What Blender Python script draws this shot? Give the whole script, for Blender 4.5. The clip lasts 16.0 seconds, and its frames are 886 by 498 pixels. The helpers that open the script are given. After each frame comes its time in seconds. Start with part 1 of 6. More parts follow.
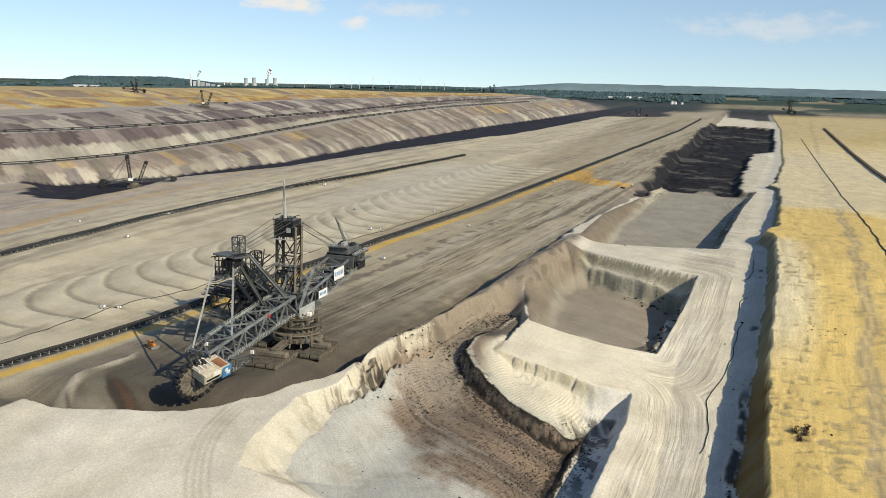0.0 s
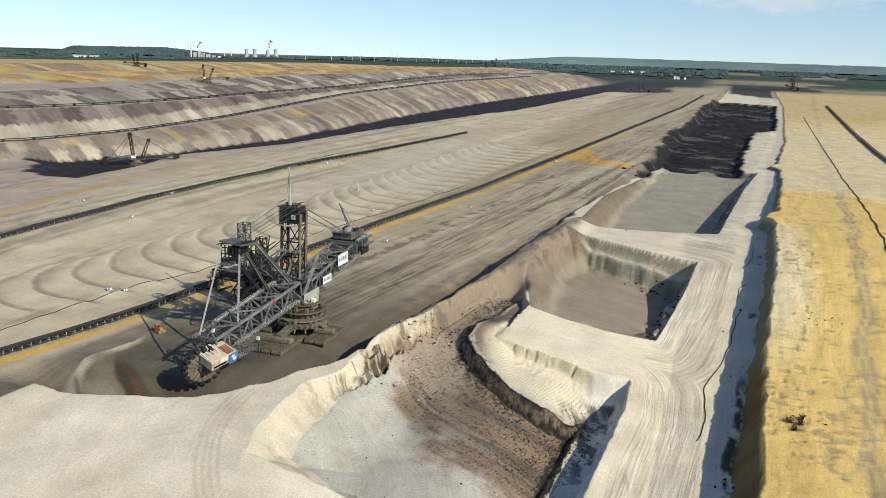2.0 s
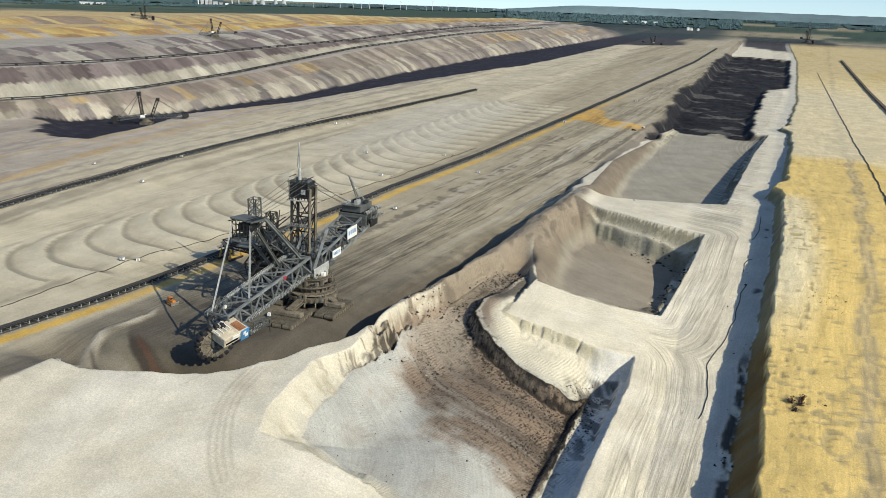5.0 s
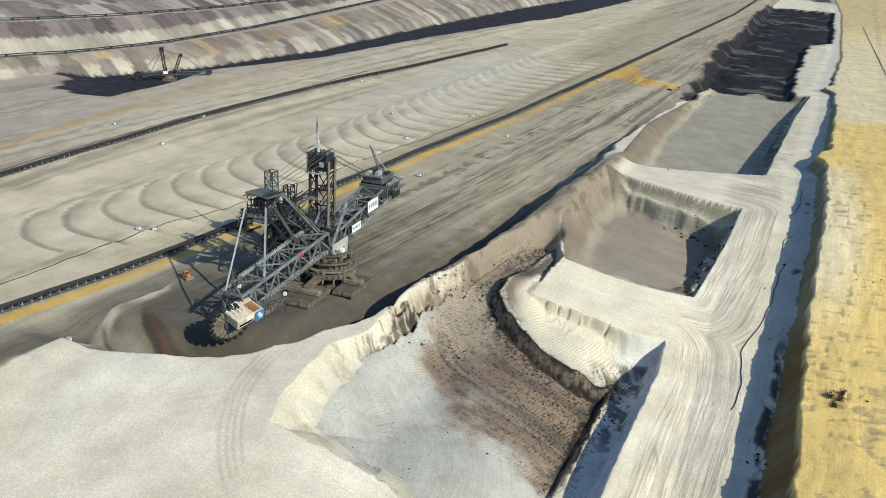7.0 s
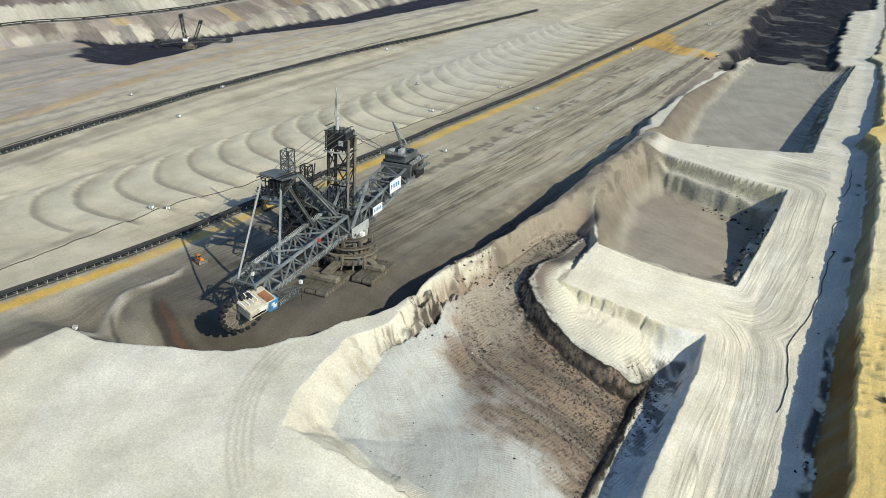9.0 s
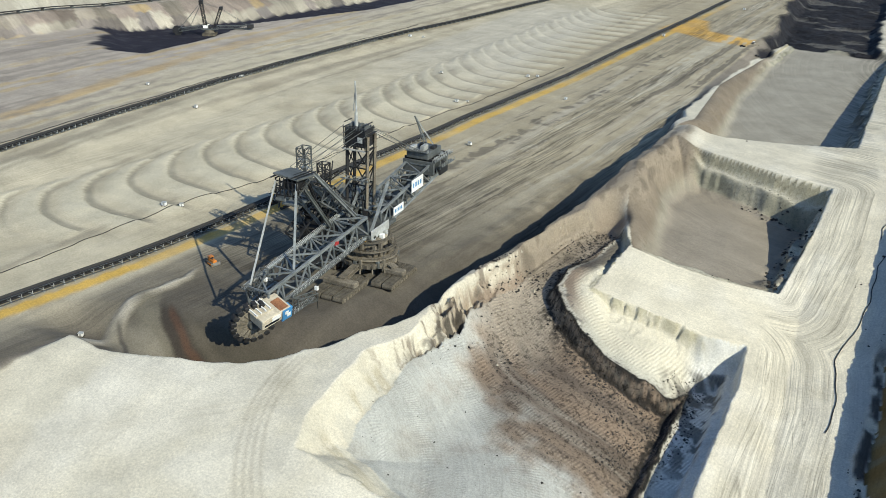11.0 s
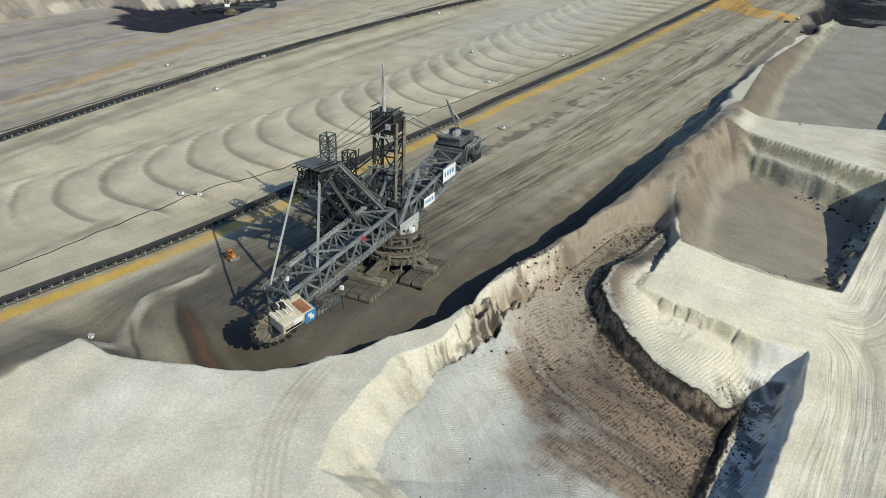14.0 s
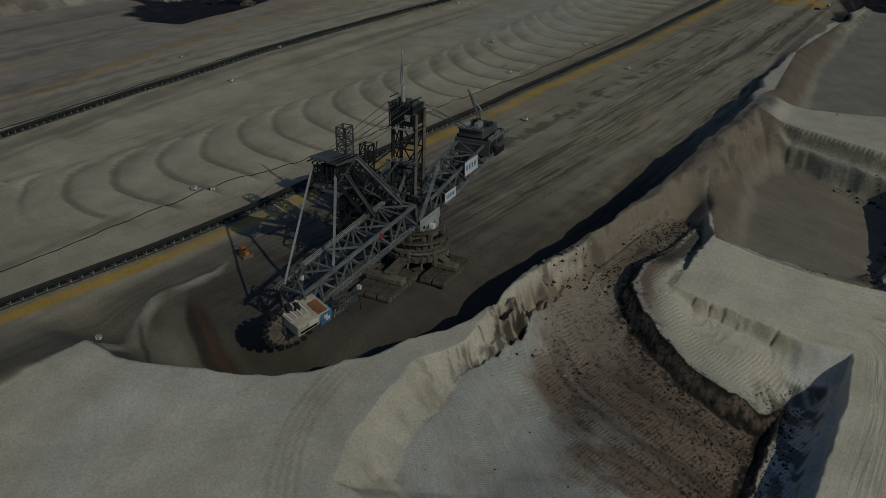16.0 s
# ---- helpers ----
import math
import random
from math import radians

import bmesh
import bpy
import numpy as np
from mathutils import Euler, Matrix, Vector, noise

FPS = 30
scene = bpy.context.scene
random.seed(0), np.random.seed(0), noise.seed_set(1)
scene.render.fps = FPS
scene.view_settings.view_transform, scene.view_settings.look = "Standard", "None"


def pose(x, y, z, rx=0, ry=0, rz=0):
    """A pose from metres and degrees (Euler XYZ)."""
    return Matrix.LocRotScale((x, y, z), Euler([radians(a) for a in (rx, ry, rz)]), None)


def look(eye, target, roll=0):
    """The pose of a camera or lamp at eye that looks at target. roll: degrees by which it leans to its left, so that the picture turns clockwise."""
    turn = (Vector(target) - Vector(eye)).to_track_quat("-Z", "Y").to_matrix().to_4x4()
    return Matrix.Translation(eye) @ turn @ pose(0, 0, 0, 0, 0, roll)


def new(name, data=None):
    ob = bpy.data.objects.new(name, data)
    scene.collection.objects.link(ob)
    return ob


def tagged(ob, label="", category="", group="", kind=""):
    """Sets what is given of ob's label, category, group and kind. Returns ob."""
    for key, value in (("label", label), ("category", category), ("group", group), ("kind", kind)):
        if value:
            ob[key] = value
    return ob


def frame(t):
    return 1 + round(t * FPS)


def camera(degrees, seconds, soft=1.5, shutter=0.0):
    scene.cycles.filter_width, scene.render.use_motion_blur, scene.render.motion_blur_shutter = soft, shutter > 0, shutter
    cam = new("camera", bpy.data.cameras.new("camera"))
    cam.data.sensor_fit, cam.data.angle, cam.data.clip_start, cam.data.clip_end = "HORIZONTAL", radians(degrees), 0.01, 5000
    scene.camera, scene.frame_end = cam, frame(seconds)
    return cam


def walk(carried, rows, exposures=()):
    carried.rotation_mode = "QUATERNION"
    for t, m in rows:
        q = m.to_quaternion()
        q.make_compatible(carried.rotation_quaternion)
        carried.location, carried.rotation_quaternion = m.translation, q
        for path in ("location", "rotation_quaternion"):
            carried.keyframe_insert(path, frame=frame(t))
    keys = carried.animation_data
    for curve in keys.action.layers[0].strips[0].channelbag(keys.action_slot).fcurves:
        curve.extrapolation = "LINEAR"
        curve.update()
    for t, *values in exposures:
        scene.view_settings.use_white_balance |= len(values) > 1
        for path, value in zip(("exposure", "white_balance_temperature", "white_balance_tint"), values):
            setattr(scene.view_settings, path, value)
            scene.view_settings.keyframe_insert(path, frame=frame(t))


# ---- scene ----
cam = camera(54.00, 16.0, soft=0.5)
PATH = [
    (0, (0.00, 0.00, 140.00), (-124.18, 371.13, 57.28), 1.11),
    (0.5, (-1.09, -0.25, 141.15), (-124.47, 370.59, 55.97), 1.33),
    (1, (-0.99, -1.23, 143.51), (-124.22, 368.89, 55.04), 1.39),
    (1.5, (-0.77, -2.47, 146.02), (-123.86, 366.90, 54.31), 1.46),
    (2, (-0.61, -3.65, 148.59), (-123.59, 364.88, 53.38), 1.53),
    (2.5, (-0.50, -4.66, 151.02), (-123.32, 363.00, 52.36), 1.60),
    (3, (-0.34, -5.75, 153.52), (-122.88, 361.06, 51.38), 1.64),
    (3.5, (-0.08, -6.91, 156.03), (-122.45, 358.96, 50.35), 1.71),
    (4, (0.14, -7.67, 158.22), (-122.10, 357.23, 49.10), 1.74),
    (6.5, (-3.93, 10.17, 169.17), (-134.37, 363.45, 34.34), 1.98),
    (7, (-5.39, 16.47, 170.08), (-138.66, 366.54, 29.77), 1.93),
    (7.5, (-7.83, 22.58, 170.19), (-142.96, 369.88, 24.85), 1.85),
    (8, (-9.90, 28.52, 170.15), (-147.31, 373.12, 20.59), 1.82),
    (8.5, (-12.01, 34.43, 170.26), (-151.57, 376.36, 16.61), 1.79),
    (9, (-15.05, 40.79, 169.44), (-156.68, 381.18, 14.27), 1.75),
    (11.5, (-27.33, 65.73, 168.51), (-178.61, 397.72, 4.52), 1.35),
    (12, (-31.19, 69.22, 167.99), (-182.60, 400.27, 2.22), 1.30),
    (12.5, (-33.52, 73.37, 167.02), (-186.59, 402.88, -0.28), 1.22),
    (13, (-35.35, 77.43, 165.99), (-190.39, 405.31, -2.70), 1.09),
    (13.5, (-37.06, 81.43, 164.80), (-194.17, 407.71, -5.07), 0.92),
    (14, (-38.91, 85.05, 163.68), (-197.86, 409.82, -7.38), 0.76),
    (14.5, (-40.78, 88.83, 162.01), (-201.91, 412.13, -9.79), 0.58),
    (15, (-43.74, 90.36, 160.84), (-205.06, 413.39, -11.29), 0.49),
    (15.5, (-45.25, 93.88, 159.77), (-208.74, 415.23, -13.45), 0.31),
    (16, (-46.75, 97.95, 158.37), (-212.63, 417.58, -15.76), 0.12),
]

EXPOSURES = [(0.0, 0.08, 7400, 11), (4.5, 0.13, 7030, 10), (7.0, 0.21, 6680, 7), (9.0, 0.23, 6580, 6), (13.5, 0.25, 6580, 6),
             (14.0, 0.01, 6580, 6), (14.5, -0.39, 6580, 6), (15.0, -0.88, 6580, 6), (15.5, -1.43, 6580, 6), (16.0, -2.13, 6580, 6)]
walk(cam, [(t, look(eye, target, roll)) for t, eye, target, roll in PATH], EXPOSURES)

# ---- light ----
SUN_TO = Vector((0.80, -0.33, 0.57)).normalized()
world = bpy.data.worlds.new("sky")
scene.world = world
world.use_nodes = True
wn = world.node_tree
wn.nodes.clear()
sky = wn.nodes.new("ShaderNodeTexSky")
sky.sky_type = "NISHITA"
sky.sun_disc = False
sky.sun_elevation = math.asin(SUN_TO.z)
sky.sun_rotation = math.atan2(SUN_TO.x, SUN_TO.y)
sky.air_density, sky.dust_density, sky.ozone_density, sky.altitude = 1.0, 0.32, 3.4, 200
coord = wn.nodes.new("ShaderNodeTexCoord")
dome = wn.nodes.new("ShaderNodeMapping")
dome.inputs["Location"].default_value = (0, 0, 0.10)
wn.links.new(coord.outputs["Generated"], dome.inputs["Vector"])
wn.links.new(dome.outputs[0], sky.inputs[0])
bg = wn.nodes.new("ShaderNodeBackground")
bg.inputs[1].default_value = 0.15
wout = wn.nodes.new("ShaderNodeOutputWorld")
# two small bright clouds and their wisps
shade = sky.outputs[0]
puff = wn.nodes.new("ShaderNodeTexNoise")
puff.inputs["Scale"].default_value, puff.inputs["Detail"].default_value, puff.inputs["Roughness"].default_value = 34, 6, 0.62
flat_dome = wn.nodes.new("ShaderNodeMapping")
flat_dome.inputs["Scale"].default_value = (1, 1, 2.2)
wn.links.new(coord.outputs["Generated"], flat_dome.inputs["Vector"])
wn.links.new(flat_dome.outputs[0], puff.inputs["Vector"])
for az, el, wide, tall, most in ((-28.6, 3.65, 0.085, 0.022, 0.9), (-24.3, 2.55, 0.035, 0.016, 0.75), (-21.0, 3.4, 0.10, 0.02, 0.35), (1.5, 2.6, 0.20, 0.03, 0.35)):
    a, e = radians(az), radians(el)
    near_to = wn.nodes.new("ShaderNodeMapping")
    near_to.vector_type = "TEXTURE"
    near_to.inputs["Location"].default_value = (math.sin(a) * math.cos(e), math.cos(a) * math.cos(e), math.sin(e))
    near_to.inputs["Scale"].default_value = (wide, wide, tall)
    wn.links.new(coord.outputs["Generated"], near_to.inputs["Vector"])
    far_off = wn.nodes.new("ShaderNodeVectorMath")
    far_off.operation = "LENGTH"
    wn.links.new(near_to.outputs[0], far_off.inputs[0])
    thick = wn.nodes.new("ShaderNodeMapRange")
    for k, v in enumerate((1.0, 0.1, -0.30, 0.30)):
        thick.inputs[k + 1].default_value = v
    wn.links.new(far_off.outputs["Value"], thick.inputs[0])
    sum_up = wn.nodes.new("ShaderNodeMath")
    wn.links.new(thick.outputs[0], sum_up.inputs[0])
    wn.links.new(puff.outputs[0], sum_up.inputs[1])
    cover = wn.nodes.new("ShaderNodeMapRange")
    for k, v in enumerate((0.50, 0.80, 0.0, most)):
        cover.inputs[k + 1].default_value = v
    wn.links.new(sum_up.outputs[0], cover.inputs[0])
    white = wn.nodes.new("ShaderNodeMix")
    white.data_type = "RGBA"
    white.inputs["B"].default_value = (5.4, 5.4, 5.4, 1)
    wn.links.new(cover.outputs[0], white.inputs["Factor"])
    wn.links.new(shade, white.inputs["A"])
    shade = white.outputs["Result"]
wn.links.new(shade, bg.inputs[0])
wn.links.new(bg.outputs[0], wout.inputs[0])
sun_data = bpy.data.lights.new("sun", "SUN")
sun_data.energy, sun_data.angle, sun_data.color = 4.1, radians(0.53), (1.0, 0.95, 0.80)
sun = new("sun", sun_data)
sun.matrix_world = look(SUN_TO * 900, (0, 0, 0))


# ---- materials ----
def material(name, color, rough=0.85, metal=0.0, grain=0.25, scale=1.0, bump=0.2, stain=0.0, random_tint=0.0):
    """A surface with fine grain and broad wear, at sizes of scale metres."""
    mat = bpy.data.materials.new(name)
    mat.use_nodes = True
    nt = mat.node_tree
    b = nt.nodes["Principled BSDF"]
    b.inputs["Roughness"].default_value, b.inputs["Metallic"].default_value = rough, metal
    geo = nt.nodes.new("ShaderNodeNewGeometry")
    fine = nt.nodes.new("ShaderNodeTexNoise")
    fine.inputs["Scale"].default_value, fine.inputs["Detail"].default_value = 1.0 / scale, 6
    broad = nt.nodes.new("ShaderNodeTexNoise")
    broad.inputs["Scale"].default_value, broad.inputs["Detail"].default_value = 0.13 / scale, 4
    for n in (fine, broad):
        nt.links.new(geo.outputs["Position"], n.inputs["Vector"])
    ramp = nt.nodes.new("ShaderNodeMapRange")
    ramp.inputs[1].default_value, ramp.inputs[2].default_value = 0.25, 0.75
    ramp.inputs[3].default_value, ramp.inputs[4].default_value = 1 - grain, 1 + grain
    nt.links.new(fine.outputs[0], ramp.inputs[0])
    ramp2 = nt.nodes.new("ShaderNodeMapRange")
    ramp2.inputs[1].default_value, ramp2.inputs[2].default_value = 0.3, 0.7
    ramp2.inputs[3].default_value, ramp2.inputs[4].default_value = 1 - stain - 0.12, 1.12
    nt.links.new(broad.outputs[0], ramp2.inputs[0])
    mul = nt.nodes.new("ShaderNodeMath")
    mul.operation = "MULTIPLY"
    nt.links.new(ramp.outputs[0], mul.inputs[0])
    nt.links.new(ramp2.outputs[0], mul.inputs[1])
    last = mul.outputs[0]
    if random_tint:
        info = nt.nodes.new("ShaderNodeObjectInfo")
        r3 = nt.nodes.new("ShaderNodeMapRange")
        r3.inputs[3].default_value, r3.inputs[4].default_value = 1 - random_tint, 1 + random_tint
        nt.links.new(info.outputs["Random"], r3.inputs[0])
        m3 = nt.nodes.new("ShaderNodeMath")
        m3.operation = "MULTIPLY"
        nt.links.new(last, m3.inputs[0])
        nt.links.new(r3.outputs[0], m3.inputs[1])
        last = m3.outputs[0]
    vm = nt.nodes.new("ShaderNodeVectorMath")
    vm.operation = "SCALE"
    vm.inputs[0].default_value = color
    nt.links.new(last, vm.inputs["Scale"])
    nt.links.new(vm.outputs[0], b.inputs["Base Color"])
    if bump:
        bp = nt.nodes.new("ShaderNodeBump")
        bp.inputs["Strength"].default_value, bp.inputs["Distance"].default_value = bump, 0.3 * scale
        nt.links.new(fine.outputs[0], bp.inputs["Height"])
        nt.links.new(bp.outputs[0], b.inputs["Normal"])
    return mat


def soil_material():
    """Ground: the colour of each layer, with some shading put into it, comes with the mesh; grain, ruts and clods come
    from noise.
    """
    mat = bpy.data.materials.new("soil")
    mat.use_nodes = True
    nt = mat.node_tree
    L = nt.links.new
    b = nt.nodes["Principled BSDF"]
    b.inputs["Roughness"].default_value = 0.95
    b.inputs["Specular IOR Level"].default_value = 0.15
    col = nt.nodes.new("ShaderNodeAttribute")
    col.attribute_name = "soil"
    mask = nt.nodes.new("ShaderNodeAttribute")
    mask.attribute_name = "kind"
    sep = nt.nodes.new("ShaderNodeSeparateColor")
    L(mask.outputs["Color"], sep.inputs[0])
    geo = nt.nodes.new("ShaderNodeNewGeometry")

    def noise_at(scale, detail, stretch=(1, 1, 1), rough=0.6, distortion=0.0, where=None):
        mp = nt.nodes.new("ShaderNodeMapping")
        mp.inputs["Scale"].default_value = stretch
        L(where or geo.outputs["Position"], mp.inputs["Vector"])
        n = nt.nodes.new("ShaderNodeTexNoise")
        n.inputs["Scale"].default_value, n.inputs["Detail"].default_value = scale, detail
        n.inputs["Roughness"].default_value, n.inputs["Distortion"].default_value = rough, distortion
        L(mp.outputs[0], n.inputs["Vector"])
        return n.outputs[0]

    def mapped(v, a, b2, lo, hi):
        r = nt.nodes.new("ShaderNodeMapRange")
        for k, val in enumerate((a, b2, lo, hi)):
            r.inputs[k + 1].default_value = val
        L(v, r.inputs[0])
        return r.outputs[0]

    def times(a, b2):
        mm = nt.nodes.new("ShaderNodeMath")
        mm.operation = "MULTIPLY"
        for k, v in enumerate((a, b2)):
            if isinstance(v, float):
                mm.inputs[k].default_value = v
            else:
                L(v, mm.inputs[k])
        return mm.outputs[0]

    def plus(a, b2):
        mm = nt.nodes.new("ShaderNodeMath")
        mm.operation = "ADD"
        for k, v in enumerate((a, b2)):
            if isinstance(v, float):
                mm.inputs[k].default_value = v
            else:
                L(v, mm.inputs[k])
        return mm.outputs[0]

    flow = nt.nodes.new("ShaderNodeAttribute")
    flow.attribute_name = "flow"
    way = flow.outputs["Vector"]
    broad = noise_at(0.045, 10, rough=0.66)
    fine = noise_at(1.3, 8, rough=0.78)
    lanes = noise_at(1.0, 4, (0.16, 0.006, 1), 0.6, 0.4, way)
    ruts = noise_at(1.0, 5, (0.85, 0.022, 1), 0.62, 0.35, way)
    clods = noise_at(0.55, 5, (1, 1, 1), 0.8)
    # wheel marks across the way
    split = nt.nodes.new("ShaderNodeSeparateXYZ")
    L(way, split.inputs[0])
    wave = nt.nodes.new("ShaderNodeMath")
    wave.operation = "SINE"
    L(plus(times(split.outputs[1], 4.4), times(noise_at(0.25, 2), 5.0)), wave.inputs[0])
    tooth_lane = mapped(noise_at(1.0, 2, (0.2, 0.004, 1), 0.5, 0.2, way), 0.46, 0.6, 0.0, 1.0)
    teeth = times(times(wave.outputs[0], tooth_lane), sep.outputs[2])
    tone = times(mapped(broad, 0.3, 0.7, 0.82, 1.15), mapped(fine, 0.34, 0.66, 0.77, 1.21))
    rut_tone = plus(times(mapped(lanes, 0.36, 0.64, 0.74, 1.16), mapped(ruts, 0.38, 0.60, 0.50, 1.2)), -1.0)
    tone = times(tone, plus(times(sep.outputs[0], rut_tone), 1.0))
    tone = times(tone, plus(times(teeth, 0.20), 1.0))
    away = nt.nodes.new("ShaderNodeMath")
    away.operation = "ABSOLUTE"
    L(plus(noise_at(1.0, 2, (0.22, 0.007, 1), 0.5, 0.6, way), -0.5), away.inputs[0])
    away2 = nt.nodes.new("ShaderNodeMath")
    away2.operation = "ABSOLUTE"
    L(plus(noise_at(1.0, 1, (0.5, 0.012, 3), 0.5, 0.3, way), -0.47), away2.inputs[0])
    lines = plus(mapped(away.outputs[0], 0.0, 0.022, -0.42, 0.0), mapped(away2.outputs[0], 0.0, 0.02, -0.3, 0.0))
    tone = times(tone, plus(times(lines, mapped(sep.outputs[0], 0.05, 0.6, 0.03, 1.0)), 1.0))
    clod_tone = mapped(clods, 0.52, 0.60, 0.0, -0.75)
    tone = times(tone, plus(times(sep.outputs[1], clod_tone), 1.0))
    vm = nt.nodes.new("ShaderNodeVectorMath")
    vm.operation = "SCALE"
    L(col.outputs["Color"], vm.inputs[0])
    L(tone, vm.inputs["Scale"])
    L(vm.outputs[0], b.inputs["Base Color"])
    hgt = plus(plus(times(fine, 0.45), times(teeth, 0.15)), plus(times(times(ruts, sep.outputs[0]), 1.3), times(times(clods, sep.outputs[1]), 1.5)))
    bp = nt.nodes.new("ShaderNodeBump")
    bp.inputs["Strength"].default_value, bp.inputs["Distance"].default_value = 0.42, 1.0
    L(hgt, bp.inputs["Height"])
    L(bp.outputs[0], b.inputs["Normal"])
    return mat


STEEL = material("weathered_grey_steel", (0.135, 0.145, 0.14), 0.6, 0.3, 0.25, 0.8, 0.1, 0.25, 0.2)
GIRDER = material("blue_grey_painted_steel", (0.24, 0.26, 0.26), 0.55, 0.2, 0.2, 0.8, 0.1, 0.3, 0.15)
PALE = material("pale_grey_steel", (0.42, 0.43, 0.41), 0.55, 0.2, 0.2, 0.8, 0.1, 0.2, 0.12)
DARK = material("dark_soiled_steel", (0.026, 0.026, 0.027), 0.7, 0.2, 0.35, 0.8, 0.1, 0.3, 0.25)
BROWN = material("dust_covered_steel", (0.175, 0.152, 0.115), 0.9, 0.0, 0.4, 0.7, 0.2, 0.35, 0.3)
TRACK = material("mud_covered_track_plate", (0.12, 0.105, 0.08), 0.95, 0.0, 0.4, 0.5, 0.4, 0.3, 0.1)
WHITE = material("white_sheet", (0.78, 0.78, 0.75), 0.5, 0.0, 0.08, 1.0, 0.0, 0.1)
BLUE = material("blue_sheet", (0.06, 0.24, 0.48), 0.45, 0.0, 0.1, 1.0, 0.0, 0.15)
BEIGE = material("beige_sheet", (0.52, 0.46, 0.35), 0.7, 0.0, 0.2, 1.0, 0.05, 0.3)
RUST = material("rust", (0.30, 0.13, 0.06), 0.9, 0.0, 0.4, 0.6, 0.2, 0.3)
BELT = material("rubber_belt", (0.035, 0.033, 0.03), 0.9, 0.0, 0.3, 0.5, 0.1)
RED = material("red_paint", (0.35, 0.03, 0.03), 0.5)
YELLOW = material("yellow_paint", (0.62, 0.36, 0.05), 0.5, 0.0, 0.2, 0.5, 0.1, 0.3)
ORANGE_PAINT = material("orange_paint", (0.60, 0.20, 0.03), 0.5, 0.0, 0.2, 0.5, 0.1, 0.3)
RUBBER = material("black_rubber", (0.02, 0.02, 0.02), 0.8)
GLASS = material("dark_window", (0.02, 0.025, 0.03), 0.15)
# green of distant woods, with the blue of haze mixed into the colour
LEAF = material("haze_tinted_foliage", (0.05, 0.098, 0.105), 0.9, 0.0, 0.2, 9.0, 0.3, 0.3)
LUMP = material("dark_clay_lump", (0.03, 0.027, 0.024), 0.95, 0.0, 0.4, 0.6, 0.3, 0.2)
SAND_LUMP = material("pale_sand_lump", (0.36, 0.32, 0.25), 0.95, 0.0, 0.25, 0.6, 0.3, 0.1)
CONCRETE = material("far_concrete", (0.42, 0.44, 0.46), 0.9, 0.0, 0.1, 20.0, 0.0)
SOIL = soil_material()


# ---- mesh helpers ----
def part(name, bm, mat, parent=None, label="", smooth=False):
    me = bpy.data.meshes.new(name)
    bm.to_mesh(me)
    bm.free()
    me.materials.append(mat)
    if smooth:
        for p in me.polygons:
            p.use_smooth = True
    ob = new(name, me)
    if parent:
        ob.parent = parent
    if label:
        tagged(ob, label)
    return ob


def thing(name, place, label, category, group="", turn=0.0):
    ob = new(name)
    ob.matrix_world = pose(*place, 0, 0, turn)
    ob.empty_display_size = 2
    return tagged(ob, label, category, group)


def box(bm, lo, hi, bevel=0.0):
    got = bmesh.ops.create_cube(bm, size=1.0)["verts"]
    for v in got:
        v.co = Vector([(a + b) / 2 + c * (b - a) for a, b, c in zip(lo, hi, v.co)])
    if bevel:
        edges = {e for v in got for e in v.link_edges}
        bmesh.ops.bevel(bm, geom=list(edges), offset=bevel, segments=1, affect="EDGES")


def boxed(name, lo, hi, mat, parent=None, label="", bevel=0.0):
    bm = bmesh.new()
    box(bm, lo, hi, bevel)
    return part(name, bm, mat, parent, label)


def rod_matrix(p, q, w, d):
    p, q = Vector(p), Vector(q)
    way = q - p
    zz = way.normalized()
    side = Vector((0, 0, 1)).cross(zz)
    side = side.normalized() if side.length > 1e-4 else Vector((1, 0, 0))
    up = zz.cross(side)
    m = Matrix((side * w, up * d, way)).transposed().to_4x4()
    m.translation = (p + q) / 2
    return m


def i_section():
    """A rolled beam of unit size along z: two flanges and a web."""
    me = bpy.data.meshes.new("beam")
    bm = bmesh.new()
    box(bm, (-0.5, -0.5, -0.5), (0.5, -0.28, 0.5))
    box(bm, (-0.5, 0.28, -0.5), (0.5, 0.5, 0.5))
    box(bm, (-0.16, -0.28, -0.5), (0.16, 0.28, 0.5))
    bm.to_mesh(me)
    bm.free()
    return me


BEAMS = {}


def beam(name, p, q, w, mat, parent, d=None):
    """A steel member from p to q, of the parent's coordinates."""
    if mat.name not in BEAMS:
        BEAMS[mat.name] = i_section()
        BEAMS[mat.name].materials.append(mat)
    ob = new(name, BEAMS[mat.name])
    ob.parent = parent
    ob.matrix_basis = rod_matrix(p, q, w, d or w)
    return ob


def tube(bm, p, q, r, n=6):
    m = rod_matrix(p, q, 1, 1)
    way = (Vector(q) - Vector(p)).length
    bmesh.ops.create_cone(bm, cap_ends=True, segments=n, radius1=r, radius2=r, depth=1.0,
                          matrix=m @ Matrix.Diagonal((r / 1, r / 1, 1, 1)) @ Matrix.Diagonal((1 / r, 1 / r, 1, 1)))


def cyl(bm, c, r1, r2, h, n=32, axis="z"):
    turn = {"z": Matrix(), "x": pose(0, 0, 0, 0, 90, 0), "y": pose(0, 0, 0, 90, 0, 0)}[axis]
    bmesh.ops.create_cone(bm, cap_ends=True, segments=n, radius1=r1, radius2=r2, depth=h, matrix=Matrix.Translation(c) @ turn)


